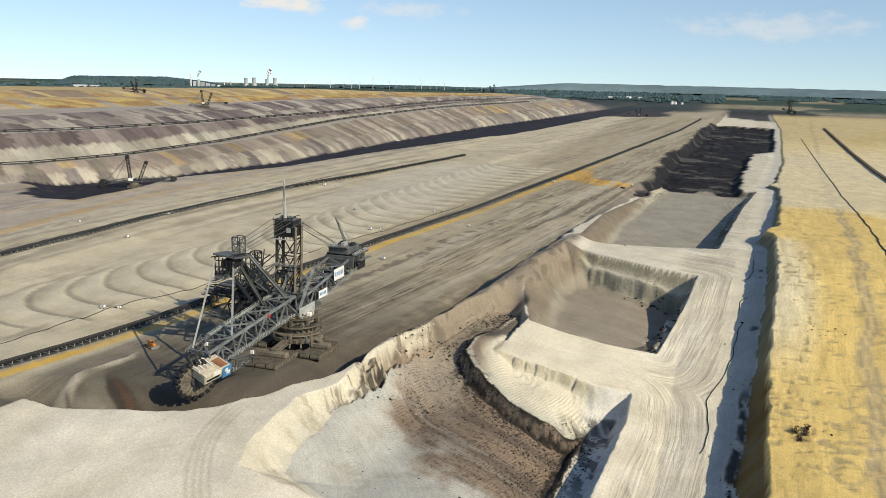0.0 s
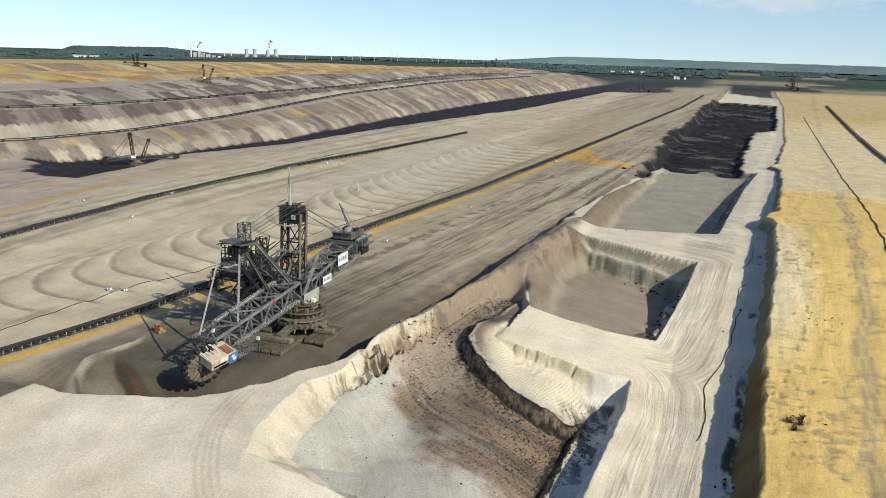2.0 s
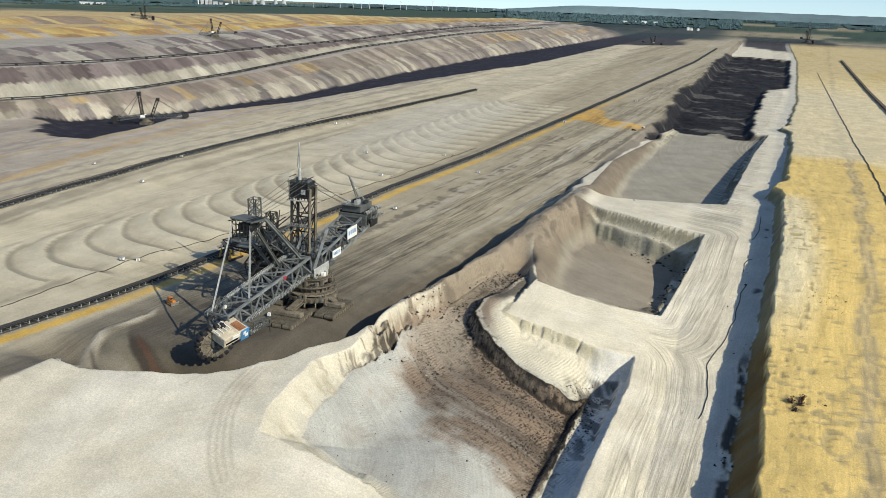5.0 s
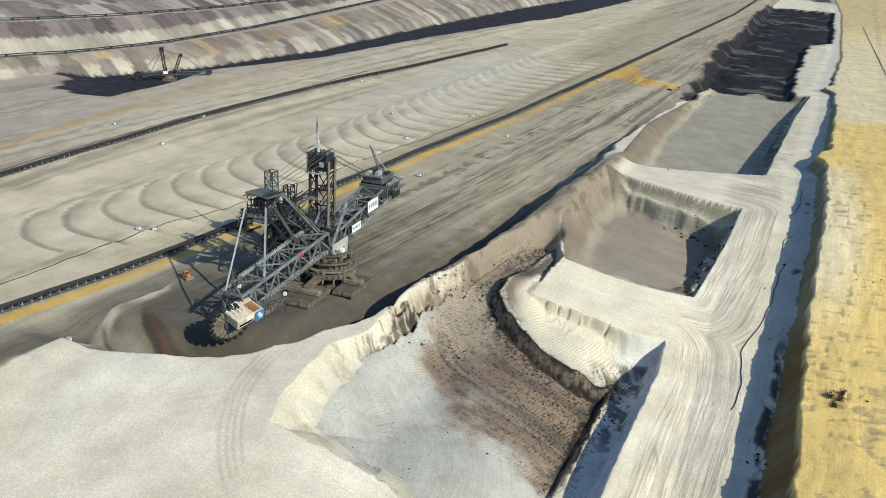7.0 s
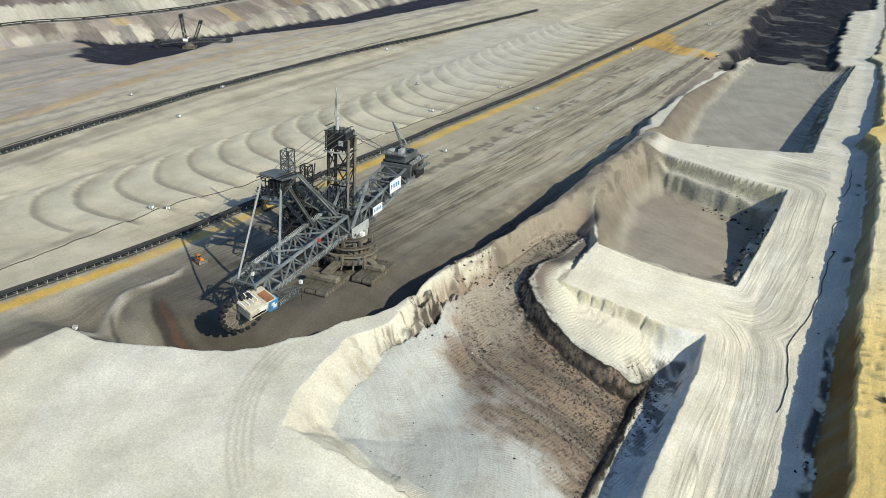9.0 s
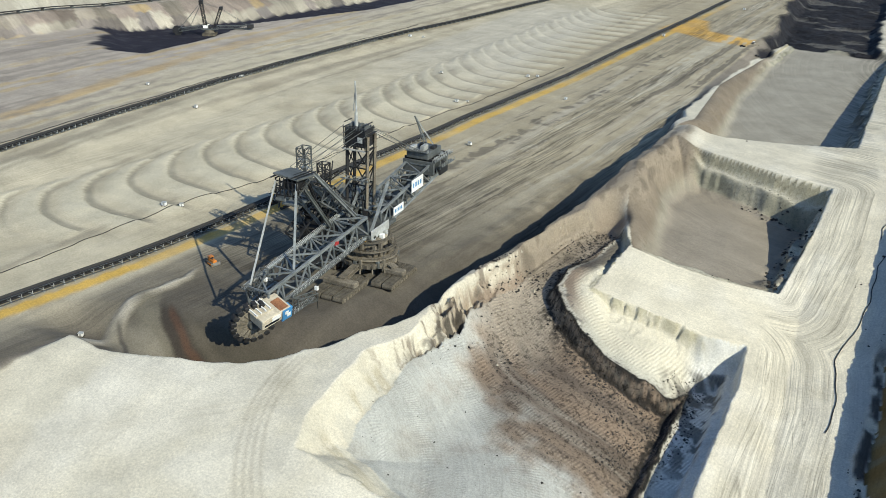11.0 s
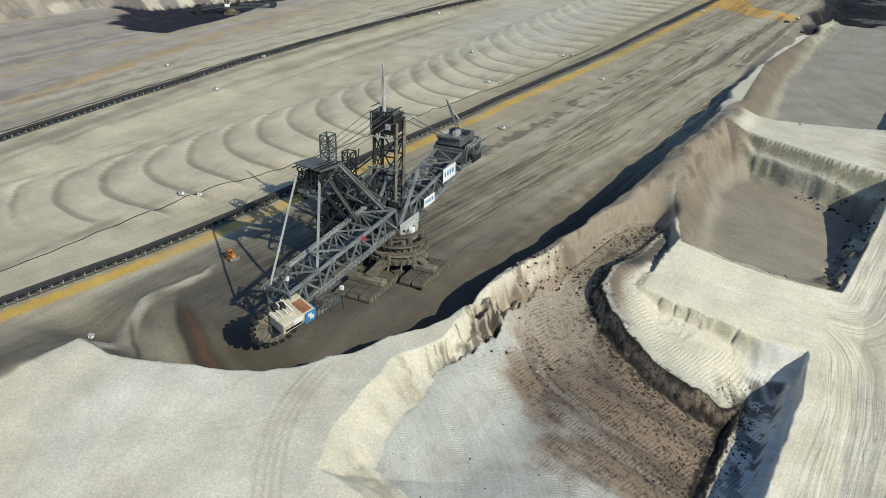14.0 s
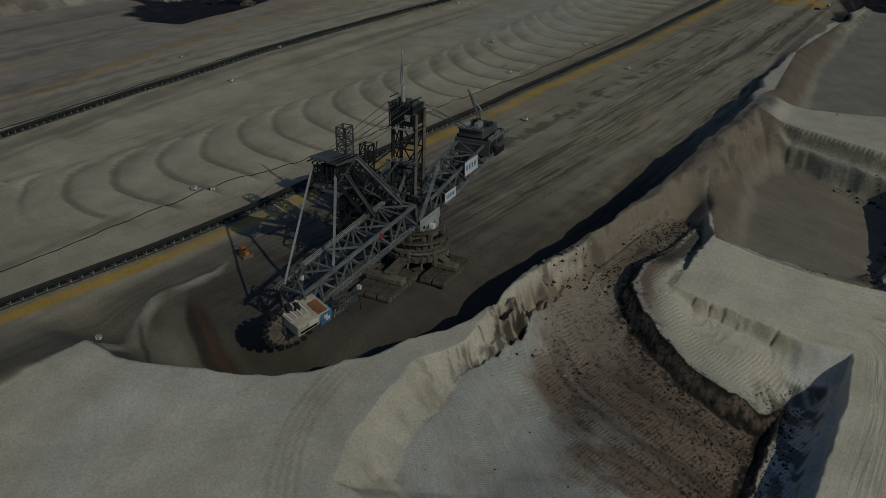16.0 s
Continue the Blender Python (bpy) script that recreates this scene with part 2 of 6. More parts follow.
# ---- noise on arrays ----
def value_noise(x, y, scale, seed):
    rng = np.random.default_rng(seed)
    table = rng.random((256, 256))
    u, v = x / scale, y / scale
    i, j = np.floor(u).astype(int), np.floor(v).astype(int)
    a, b = u - i, v - j
    a, b = a * a * (3 - 2 * a), b * b * (3 - 2 * b)
    t = lambda di, dj: table[(i + di) % 256, (j + dj) % 256]
    return (t(0, 0) * (1 - a) * (1 - b) + t(1, 0) * a * (1 - b) + t(0, 1) * (1 - a) * b + t(1, 1) * a * b) * 2 - 1


def fbm(x, y, scale, seed, octaves=4, gain=0.5):
    out, amp = 0, 1.0
    for k in range(octaves):
        out = out + amp * value_noise(x + 17.3 * k, y - 9.1 * k, scale / 2**k, seed + k)
        amp *= gain
    return out


def inside_distance(x, y, poly):
    """How far inside (plus) or outside (minus) the polygon each place lies."""
    best = np.full(x.shape, 1e12)
    odd = np.zeros(x.shape, bool)
    for (ax, ay), (bx, by) in zip(poly, poly[1:] + poly[:1]):
        ex, ey = bx - ax, by - ay
        t = np.clip(((x - ax) * ex + (y - ay) * ey) / (ex * ex + ey * ey), 0, 1)
        best = np.minimum(best, (x - ax - t * ex) ** 2 + (y - ay - t * ey) ** 2)
        if by != ay:
            odd ^= ((ay > y) != (by > y)) & (x < (bx - ax) * (y - ay) / (by - ay) + ax)
    return np.where(odd, 1, -1) * np.sqrt(best)


def line_distance(x, y, knots):
    """How far each place lies from a broken line."""
    best = np.full(x.shape, 1e12)
    for (ax, ay), (bx, by) in zip(knots, knots[1:]):
        ex, ey = bx - ax, by - ay
        t = np.clip(((x - ax) * ex + (y - ay) * ey) / (ex * ex + ey * ey), 0, 1)
        best = np.minimum(best, (x - ax - t * ex) ** 2 + (y - ay - t * ey) ** 2)
    return np.sqrt(best)


def ramp(v, a, b):
    t = np.clip((v - a) / (b - a), 0, 1)
    return t * t * (3 - 2 * t)


def line(y, ys, xs):
    return np.interp(y, ys, xs)


# ---- plan of the pit, in metres ----
RIM = [(-268, 60), (-276, 246), (-270, 265), (-252, 263), (-232, 265), (-209, 272), (-190, 283), (-175, 299), (-163, 322), (-154, 347),
       (-146, 381), (-134, 417), (-125, 475), (-115, 548), (-110, 592), (-116, 660), (-112, 790), (-100, 930), (-88, 1070), (-85, 1400),
       (-70, 1800), (-55, 2400), (-40, 3000)]
BENCH = RIM + [(900, 3000), (900, 60)]
PIT_NEAR = [(-84, 232), (-110, 243), (-157, 247), (-162, 264), (-163, 281), (-160, 305), (-156, 330), (-150, 356), (-141, 392), (-128, 432), (-112, 462), (-97, 434), (-103, 392),
            (-86, 392), (-70, 394), (-55, 395), (-38, 402), (-37, 376), (-39.5, 345), (-42, 308), (-46, 225)]
PIT_MID = [(-108, 468), (-96, 431), (-78, 431), (-56, 434), (-30, 442), (-21, 494), (-16, 543), (-45, 549), (-82, 562), (-106, 574), (-116, 520)]
PIT_FAR = [(-112, 800), (-106, 640), (-111, 602), (-80, 597), (-40, 605), (-6, 618), (4, 770), (12, 900), (26, 1060), (-80, 1075)]
COAL = [(-96, 960), (-84, 1068), (-50, 1058), (6, 1050), (22, 1500), (28, 1600), (66, 1660), (85, 2350), (-66, 2400), (-88, 2000), (-84, 1690), (-108, 1390), (-100, 1180)]
# floor of the near pit, inside its terraces
INNER = [(-64, 215), (-61, 300), (-58, 345), (-56.5, 370), (-56, 381), (-63, 367), (-74, 362), (-88, 361), (-100, 367), (-108, 373), (-113, 380), (-117, 388),
         (-116, 400), (-108, 426), (-105, 446), (-113, 452), (-122, 436), (-133, 400), (-141, 366), (-146, 340), (-151, 315), (-153, 290), (-150, 262), (-105, 252)]
LEDGE_CREST = [(-48, 384), (-57, 378), (-63, 367), (-74, 362), (-88, 361), (-100, 367), (-108, 373), (-113, 380), (-117, 388), (-116, 404)]
END_COAL = [(-736, 2587), (-454, 2393), (-358, 2375), (-182, 2592), (-182, 3500), (-315, 3900), (-620, 3900)]
EAST_COAL = [(-60, 3700), (168, 3306), (310, 2789), (108, 2650), (-31, 2836)]
ORANGE = [(-214, 1050), (-196, 1150), (-176, 1130), (-164, 1060), (-112, 1028), (-114, 990), (-150, 1000), (-185, 1030)]


def right_level(y):
    return line(y, [60, 350, 410, 445, 480, 535, 600, 700, 850, 1050, 1400], [-52, -24, -16, -6, 3, 16, 20, 18, 12, 4, 0])


def left_level(y):
    return line(y, [60, 180, 258, 300, 348, 388, 432, 511, 590, 660, 800, 1000], [-28, -13, 2, 5, 9, 13, 19, 23, 23, 17, 7, 0])


def bench_level(x, y):
    w = np.clip((x + 150) / 130, 0, 1) ** 1.3
    return left_level(y) * (1 - w) + right_level(y) * w


def yellow_edge(y):
    return line(y, [60, 306, 340, 385, 400, 420, 450, 482, 525, 574, 618, 640, 652, 668, 690, 711, 796, 937, 1073, 1100, 1116, 1140, 1206, 1456, 2300],
                [16, 20, 22, 23.5, 22, 22.5, 24.5, 26, 28, 29, 30.5, 29, 23.5, 27, 35, 35, 40, 47, 50, 41, 42, 51, 54, 72, 100])


def bank_rise(y):
    """Height of the yellow bank over the haul road."""
    return line(y, [300, 405, 430, 475, 505, 542, 600, 650, 800, 1000, 1300, 1700], [17.5, 17, 15.5, 15.5, 14.6, 13, 10.5, 10, 8, 5, 2.5, 1])


def wall_foot(y):
    return line(y, [0, 600, 700, 745, 847, 1040, 1430, 1850, 2450, 2830, 5000], [-760, -735, -712, -672, -622, -580, -568, -538, -465, -430, -300])


def floor_level(x, y):
    return line(y, [300, 380, 600, 900], [0, 0, 7, 8]) + 2.0 * ramp(-x, 296, 330) * ramp(y, 300, 420)


def belt_x(y):
    return line(y, [150, 272, 326, 397, 415, 576, 763, 1130, 2006, 2700], [-345, -317, -303.5, -291, -287.5, -257, -230.5, -196, -122, -80])


# ledges of the far wall: distance behind its foot and height, along y
LEDGES = [
    ([600, 700, 1065, 1440, 1915, 2800], [0, 0, 0, 0, 0, 0], [0, 0, 0, 0, 0, 0]),
    ([600, 700, 1065, 1440, 1915, 2800], [38, 38, 95, 112, 115, 110], [28, 28, 33, 42, 46, 40]),
    ([600, 765, 1124, 1481, 2113, 2800], [112, 112, 150, 150, 190, 170], [58, 58, 54, 51, 52, 45]),
    ([600, 950, 1170, 1550, 1900, 2800], [350, 340, 275, 265, 220, 220], [70, 70, 70, 69, 66, 50]),
    ([600, 1080, 1255, 1580, 2172, 2800], [480, 480, 350, 330, 300, 270], [79, 79, 79, 76, 66, 51]),
    ([600, 1260, 1450, 1800, 2172, 2800], [690, 690, 500, 390, 340, 300], [88, 88, 87, 82, 68, 53]),
]
# soils of each face of the far wall: upper part, lower part
FACES = [
    [[(0.30, 0.26, 0.215), (0.38, 0.335, 0.27), (0.33, 0.275, 0.23), (0.43, 0.33, 0.19)], [(0.33, 0.29, 0.245), (0.29, 0.255, 0.225), (0.45, 0.41, 0.33), (0.25, 0.225, 0.205)]],
    [[(0.155, 0.125, 0.12), (0.19, 0.155, 0.15), (0.27, 0.23, 0.215), (0.34, 0.31, 0.26)], [(0.48, 0.45, 0.37), (0.41, 0.38, 0.31), (0.46, 0.435, 0.36), (0.36, 0.33, 0.275)]],
    [[(0.34, 0.30, 0.27), (0.42, 0.39, 0.34), (0.22, 0.185, 0.18), (0.29, 0.25, 0.24)], [(0.36, 0.32, 0.28), (0.20, 0.17, 0.165), (0.44, 0.41, 0.345), (0.31, 0.27, 0.25)]],
    [[(0.50, 0.35, 0.13), (0.55, 0.41, 0.17), (0.40, 0.26, 0.12), (0.33, 0.27, 0.22)], [(0.53, 0.39, 0.15), (0.36, 0.23, 0.11), (0.48, 0.34, 0.14), (0.42, 0.37, 0.30)]],
    [[(0.52, 0.39, 0.19), (0.47, 0.36, 0.20), (0.55, 0.44, 0.24), (0.34, 0.26, 0.18)], [(0.50, 0.36, 0.15), (0.44, 0.30, 0.14), (0.54, 0.41, 0.19), (0.32, 0.25, 0.19)]],
]


def ground(x, y):
    """Height, colour and kind (ruts, clods) of the ground."""
    wob = fbm(x, y, 26, 5, 4)
    wob2 = fbm(x, y, 7, 9, 3)
    col = np.empty(x.shape + (3,))
    col[:] = (0.375, 0.325, 0.228)
    kind = np.zeros(x.shape + (3,))
    flow = np.zeros(x.shape + (3,))
    flow[..., 0], flow[..., 1] = x - belt_x(y), y

    def direct(u, v, w):
        flow[..., 0] = np.where(w, u, flow[..., 0])
        flow[..., 1] = np.where(w, v, flow[..., 1])

    def tint(c, w):
        w = np.clip(w, 0, 1)[..., None]
        col[:] = col * (1 - w) + np.array(c) * w

    # pit floor
    z = floor_level(x, y) + 0.35 * wob + 0.12 * wob2
    along = fbm(x * 6 - y * 0.55, y * 0.18 + x * 0.02, 60, 21, 4)
    tint((0.52, 0.465, 0.345), ramp(-x, 262, 300) * (0.8 + 0.3 * wob))
    tint((0.22, 0.193, 0.148), ramp(along, 0.2, 0.9) * 0.6)
    tint((0.45, 0.41, 0.34), ramp(-along, 0.3, 1.0) * 0.5 * ramp(x, -250, -190) * ramp(y, 420, 600))
    kind[..., 0] = 0.08 + (0.15 + 0.6 * ramp(x - belt_x(y), 10, 30)) * ramp(fbm(x * 2 - 0.4 * y, y * 0.25, 40, 23, 3), -0.25, 0.4)
    # dark machine track from the excavator, pale spoil
    tint((0.175, 0.152, 0.118), ramp(x + 0.09 * y, -200, -170) * ramp(-x - 0.16 * y, 150, 215) * ramp(y, 330, 420) * ramp(-y, -820, -520) * 0.6 * (0.8 + wob * 0.5))
    # round the excavator: dark soil, with shadows there put into the colour
    tint((0.175, 0.157, 0.125), ramp(x - belt_x(y), 12, 24) * ramp(-x, 120, 150) * ramp(-y, -560, -400) * 0.8)
    tint((0.085, 0.075, 0.063), ramp(x - belt_x(y), 22, 50) * ramp(-x, 140, 165) * ramp(-y, -440, -350) * (0.8 + 0.3 * along))
    heap = np.abs(x + 270 + 2.5 * np.sin(y * 0.13)) - line(y, [270, 292, 314, 336], [5.5, 4.0, 2.6, 1.4])
    heap = ramp(-heap + 1.2 * wob2, -1, 2.5) * ramp(y, 250, 275) * ramp(-y, -340, -334)
    z = z + 1.1 * heap
    tint((0.44, 0.405, 0.33), heap * 0.9)
    kind[..., 0] = kind[..., 0] * (1 - 0.7 * ramp(-y, -352, -336))
    # belt line with its yellow margin
    off = x - belt_x(y)
    tint((0.58, 0.38, 0.10), ramp(off, 4.0, 5.5) * ramp(-off, -13.5, -10.5) * (0.85 + 0.4 * wob) * ramp(-y, -1500, -900))
    tint((0.60, 0.36, 0.09), ramp(inside_distance(x, y, ORANGE), -6, 4) * (0.75 + 0.4 * wob))
    # spoil ridges laid in arcs
    swing = np.clip(line(y, [355, 437, 555, 630, 1100], [-346, -315, -285, -272, -250]) - x, 0, 77.5)
    bend = 78 - np.sqrt(78.0**2 - swing**2)
    phase = (y - bend + 1.2 * wob) / line(y, [300, 600, 1200], [23, 23, 25])
    span = ramp(swing, -0.1, 0.4) * ramp(-swing, -77.4, -72) * ramp(y, 320, 352) * ramp(-y, -1180, -1120)
    span = np.maximum(span, (swing <= 0) * ramp(x - belt_x(y), -60, -42) * ramp(belt_x(y) - x, 20, 34) * ramp(y, 340, 360) * ramp(-y, -1180, -1120))
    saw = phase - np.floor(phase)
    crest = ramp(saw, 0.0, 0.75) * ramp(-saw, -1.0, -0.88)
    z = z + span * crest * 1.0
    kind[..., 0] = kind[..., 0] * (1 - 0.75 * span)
    # ridge shading put into the colour: pale crests, thin dark lines behind them
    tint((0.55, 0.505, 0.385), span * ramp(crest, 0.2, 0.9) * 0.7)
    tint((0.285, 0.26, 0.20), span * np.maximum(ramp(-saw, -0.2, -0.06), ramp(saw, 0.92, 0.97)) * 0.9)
    tint((0.50, 0.47, 0.40), ramp(x, -395, -380) * ramp(-x, 255, 300) * ramp(y, 640, 820) * ramp(-y, -1180, -1060) * 0.5)
    # slope from the arcs up to the second belt
    z = z + 3.0 * ramp(-x, 405, 440) * ramp(y, 200, 330)
    strip = -x - 545 + 4 * wob + line(y, [300, 900, 1500], [10, 0, -40])
    tint((0.52, 0.36, 0.13), ramp(strip, -20, -17) * ramp(-strip, 2, 5) * (0.9 + 0.4 * wob) * ramp(-y, -860, -700))
    tint((0.36, 0.315, 0.285), ramp(-x, 470, 560) * 0.7)
    lane_u = x - belt_x(y)
    gold = value_noise(lane_u / 1.0 + 0.3 * wob, y * 0.02, 9, 161) + 0.4 * value_noise(lane_u, y * 0.05, 4, 163)
    tint((0.44, 0.34, 0.19), ramp(gold, 0.35, 0.5) * ramp(-x, 470, 505) * 0.7)
    tint((0.25, 0.22, 0.19), ramp(-gold, 0.4, 0.55) * ramp(-x, 440, 480) * 0.6)
    tint((0.16, 0.14, 0.11), ramp(gold + 0.25 * wob2, 0.42, 0.6) * ramp(lane_u, 20, 40) * ramp(y, 400, 470) * ramp(-y, -1300, -900) * 0.8)
    tint((0.45, 0.41, 0.32), ramp(-gold + 0.25 * wob2, 0.38, 0.58) * ramp(lane_u, 20, 40) * ramp(y, 430, 560) * 0.75)
    thin_lane = value_noise(lane_u + 0.4 * wob, y * 0.03, 2.4, 199) + 0.6 * value_noise(lane_u, y * 0.07, 1.4, 203)
    tint((0.125, 0.105, 0.08), ramp(thin_lane, 0.55, 0.9) * ramp(lane_u, 15, 24) * ramp(y, 350, 400) * ramp(-y, -1000, -800) * 0.6)
    tint((0.46, 0.41, 0.31), ramp(-thin_lane, 0.6, 0.95) * ramp(lane_u, 15, 24) * ramp(y, 400, 470) * ramp(-y, -1100, -900) * 0.5)
    # coal seam below the far wall
    foot = wall_foot(y)
    d = foot - x
    toe = foot
    front = line(y, [560, 632, 645, 739, 806, 955, 1239, 1639, 2100, 2600, 3200], [-760, -660, -571, -575, -589, -531, -494, -419, -380, -340, -300])
    dip = front - x + 4 * wob
    in_seam = ramp(dip, 0, 6) * ramp(0.985 * y + x + 14 * wob, 4, 14) * ramp(y + 0.25 * (x + 600) + 3 * wob, 634, 638)
    z = z - 6 * ramp(dip, 0, 14) * ramp(0.985 * y + x, 0, 50) * ramp(y, 632, 660) * ramp(x - toe, -14, 4)
    tint((0.022, 0.022, 0.032), in_seam)
    tint((0.05, 0.05, 0.062), in_seam * ramp(wob2, 0.2, 0.8) * 0.6)
    # far wall in ledges
    zs = [(np.interp(y, ys, ds), np.interp(y, ys, hs)) for ys, ds, hs in LEDGES]
    fade = ramp(-y, -3300, -2750)
    wall = z.copy()
    back = np.minimum(foot - toe, zs[1][0] - 22)
    zs[0] = (back, z)
    for k, ((d0, h0), (d1, h1), faces) in enumerate(zip(zs, zs[1:], FACES)):
        t = np.clip((d - d0) / np.maximum(np.minimum((d1 - d0) * 0.75, 95), 1), 0, 1)
        wall = wall + (h1 - h0) * t
        on = (d > d0) & (d <= d1)
        # dumped cones, side by side
        lean = y - 0.30 * d + 4 * wob + 2.0 * wob2
        wide = np.floor(lean / 62 + 0.9 * value_noise(lean * 0 + 5 * k, lean, 60, 141)).astype(int)
        thin = np.floor(lean / (15 + 4 * (k % 2))).astype(int)
        dice = np.random.default_rng(150 + k).random(4096)
        lot = (dice[wide % 4096] * 2.2 + dice[(thin * 7 + 900) % 4096] * 1.7).astype(int) % 4
        high = t > 0.38 + 0.3 * (dice[(wide + 300) % 4096] - 0.4) + 0.05 * wob
        high = np.where(k == 1, t > 0.44 + 0.03 * wob2, high)
        cc = np.where(high[..., None], np.array(faces[0])[lot], np.array(faces[1])[lot])
        cc = cc * ((0.52 if k < 3 else 0.8) + (0.5 if k < 3 else 0.25) * dice[(thin * 3 + 77) % 4096])[..., None]
        cc = np.where((t >= 1)[..., None], np.array((0.36, 0.325, 0.28)) if k < 3 else np.array((0.46, 0.35, 0.18)), cc)
        col[:] = np.where(on[..., None], cc, col)
        cone = lean / 11 - np.floor(lean / 11)
        wall = wall + on * (t < 1) * 2.2 * np.sin(np.pi * cone) * np.sin(np.pi * np.clip(t, 0, 1))
        kind[..., 0] = np.where(on, np.where(t < 1, 0.22, 0.12), kind[..., 0])
        direct((y - 0.30 * d) * 0.22 + 40 * k, d * 0.4, on)
    top_d, top_h = zs[-1]
    past = d > top_d
    wall = np.where(past, top_h + (18 - top_h) * np.clip((d - top_d) / 900, 0, 1), wall)
    col[:] = np.where(past[..., None], np.array((0.40, 0.34, 0.22)), col)
    field = fbm(x * 0.5, y, 420, 55, 3)
    col[:] = np.where((past & (d > top_d + 120))[..., None], np.where((field > 0.5)[..., None], np.array((0.26, 0.23, 0.15)), np.array((0.055, 0.085, 0.06))), col)
    z = np.where(d > back, wall * fade + z * (1 - fade), z)
    # upper bench, cut back by the excavator
    b_in = inside_distance(x, y, BENCH)
    lvl = bench_level(x, y)
    crest = 3.5 * np.exp(-((b_in - 9) / 8.0) ** 2) * ramp(y, 325, 350) * ramp(-y, -640, -600)
    lvl = lvl + crest + 0.35 * wob
    steep = line(y, [60, 255, 330, 600, 900, 1000], [6, 5, 6, 9, 12, 14])
    rise = ramp(b_in + 2.2 * wob + 0.8 * wob2, -steep, 0.5)
    z = np.where(b_in > -steep - 5, z * (1 - rise) + lvl * rise, z)
    bench = ramp(b_in + 2.0 * wob, -3, 0)
    tint((0.63, 0.58, 0.46), bench)
    tint((0.23, 0.19, 0.145), bench * ramp(y, 352, 372) * ramp(-x, 96, 112) * ramp(-y, -560, -470) * 0.9)
    direct(-np.maximum(inside_distance(x, y, PIT_NEAR), inside_distance(x, y, PIT_MID)) + 0.8 * fbm(x, y, 50, 57, 2), y + x, b_in > -1)
    tint((0.68, 0.64, 0.54), bench * ramp(wob, 0.1, 0.9) * 0.6)
    tint((0.64, 0.56, 0.41), bench * ramp(fbm(x, y * 0.7, 60, 177, 3), 0.0, 0.6) * ramp(-x, 150, 190) * 0.6)
    band = (1 - bench) * ramp(b_in, -steep - 1, -steep + 3)
    tint((0.20, 0.175, 0.145), band * 0.9)
    kind[..., 0] = np.where(b_in > 0, 0.05 + 0.06 * ramp(x, -115, -95), kind[..., 0])
    tint((0.55, 0.495, 0.38), bench * ramp(fbm(x * 0.7 + 0.3 * y, y, 26, 189, 4), 0.15, 0.7) * ramp(-x, 125, 145) * 0.45)
    tint((0.70, 0.66, 0.56), bench * ramp(fbm(x, y * 0.6 + 0.2 * x, 38, 191, 3), 0.2, 0.7) * ramp(-x, 125, 145) * 0.5)
    trail = np.hypot(x + 92, y - 285)
    for r0 in (86.0, 88.6, 91.0, 93.6):
        tint((0.40, 0.355, 0.27), bench * ramp(1 - np.abs(trail - r0 + 0.4 * wob) / 1.1, 0, 0.8) * ramp(-x, 150, 160) * ramp(-y, -296, -280) * 0.5)
    for ax, ay, bx, by in ((-262, 205, -172, 268), (-258, 208, -170, 264), (-228, 190, -205, 262), (-246, 246, -176, 232)):
        way_off = np.abs((x - ax) * (by - ay) - (y - ay) * (bx - ax)) / math.hypot(bx - ax, by - ay) + 1.5 * np.abs(wob)
        tint((0.50, 0.45, 0.345), bench * ramp(1 - way_off / 1.3, 0, 0.8) * ramp(-x, 140, 160) * 0.28)
    # ground darker towards the foot of the bench
    tint((0.085, 0.075, 0.062), ramp(b_in + 5 * wob + 3 * wob2, -44, -24) * (1 - rise) * ramp(x, -215, -195) * ramp(y, 300, 330) * ramp(-y, -640, -480) * 0.75)
    # crater floor where the wheel works
    outer = 1 - rise
    z = z - 8.5 * ramp(b_in, -36, -12) * outer * ramp(y, 262, 285) * ramp(-y, -600, -440)
    bowl = np.exp(-(((x + 222) / 38) ** 2 + ((y - 285) / 16) ** 2))
    z = z - 5 * bowl * outer
    # dark crater soil, deepened in colour for the bank's shade
    tint((0.085, 0.075, 0.058), ramp(bowl, 0.10, 0.4) * outer)
    kind[..., 0] = kind[..., 0] * (1 - 0.9 * ramp(bowl, 0.05, 0.3) * outer)
    ring = np.hypot(x + 205, y - 352) + 0.5 * wob2
    sweep = ramp(-x, 204, 212) * ramp(-y, -308, -300)
    tint((0.055, 0.046, 0.038), ramp(1 - np.abs(ring - 71) / 6, 0, 0.6) * sweep * outer * 0.9)
    tint((0.095, 0.058, 0.04), ramp(1 - np.abs(ring - 69) / 2.2, 0, 0.8) * sweep * outer)
    tint((0.12, 0.105, 0.08), ramp(1 - np.abs(ring - 64.0) / 2.6, 0, 0.8) * sweep * outer * 0.6)
    tint((0.19, 0.172, 0.13), ramp(ring, 73, 75) * ramp(-ring, -86, -80) * ramp(-x, 222, 232) * ramp(-y, -316, -304) * outer * 0.85)
    wedge = ramp(ring, 76.5, 78) * ramp(-ring, -98, -92) * ramp(-x, 214, 224) * ramp(-y, -294, -287) * (0.75 + 0.35 * fbm(ring * 2, x * 0.1, 7, 147, 3))
    tint((0.23, 0.21, 0.165), wedge * outer)
    tint((0.06, 0.055, 0.05), ramp(1 - np.abs(ring - 90) / 1.5, 0, 0.8) * sweep * ramp(-y, -292, -286) * outer * 0.8)
    # pits
    teeth = 1.6 * np.abs(value_noise(x, y, 3.4, 123)) + 0.5 * wob2
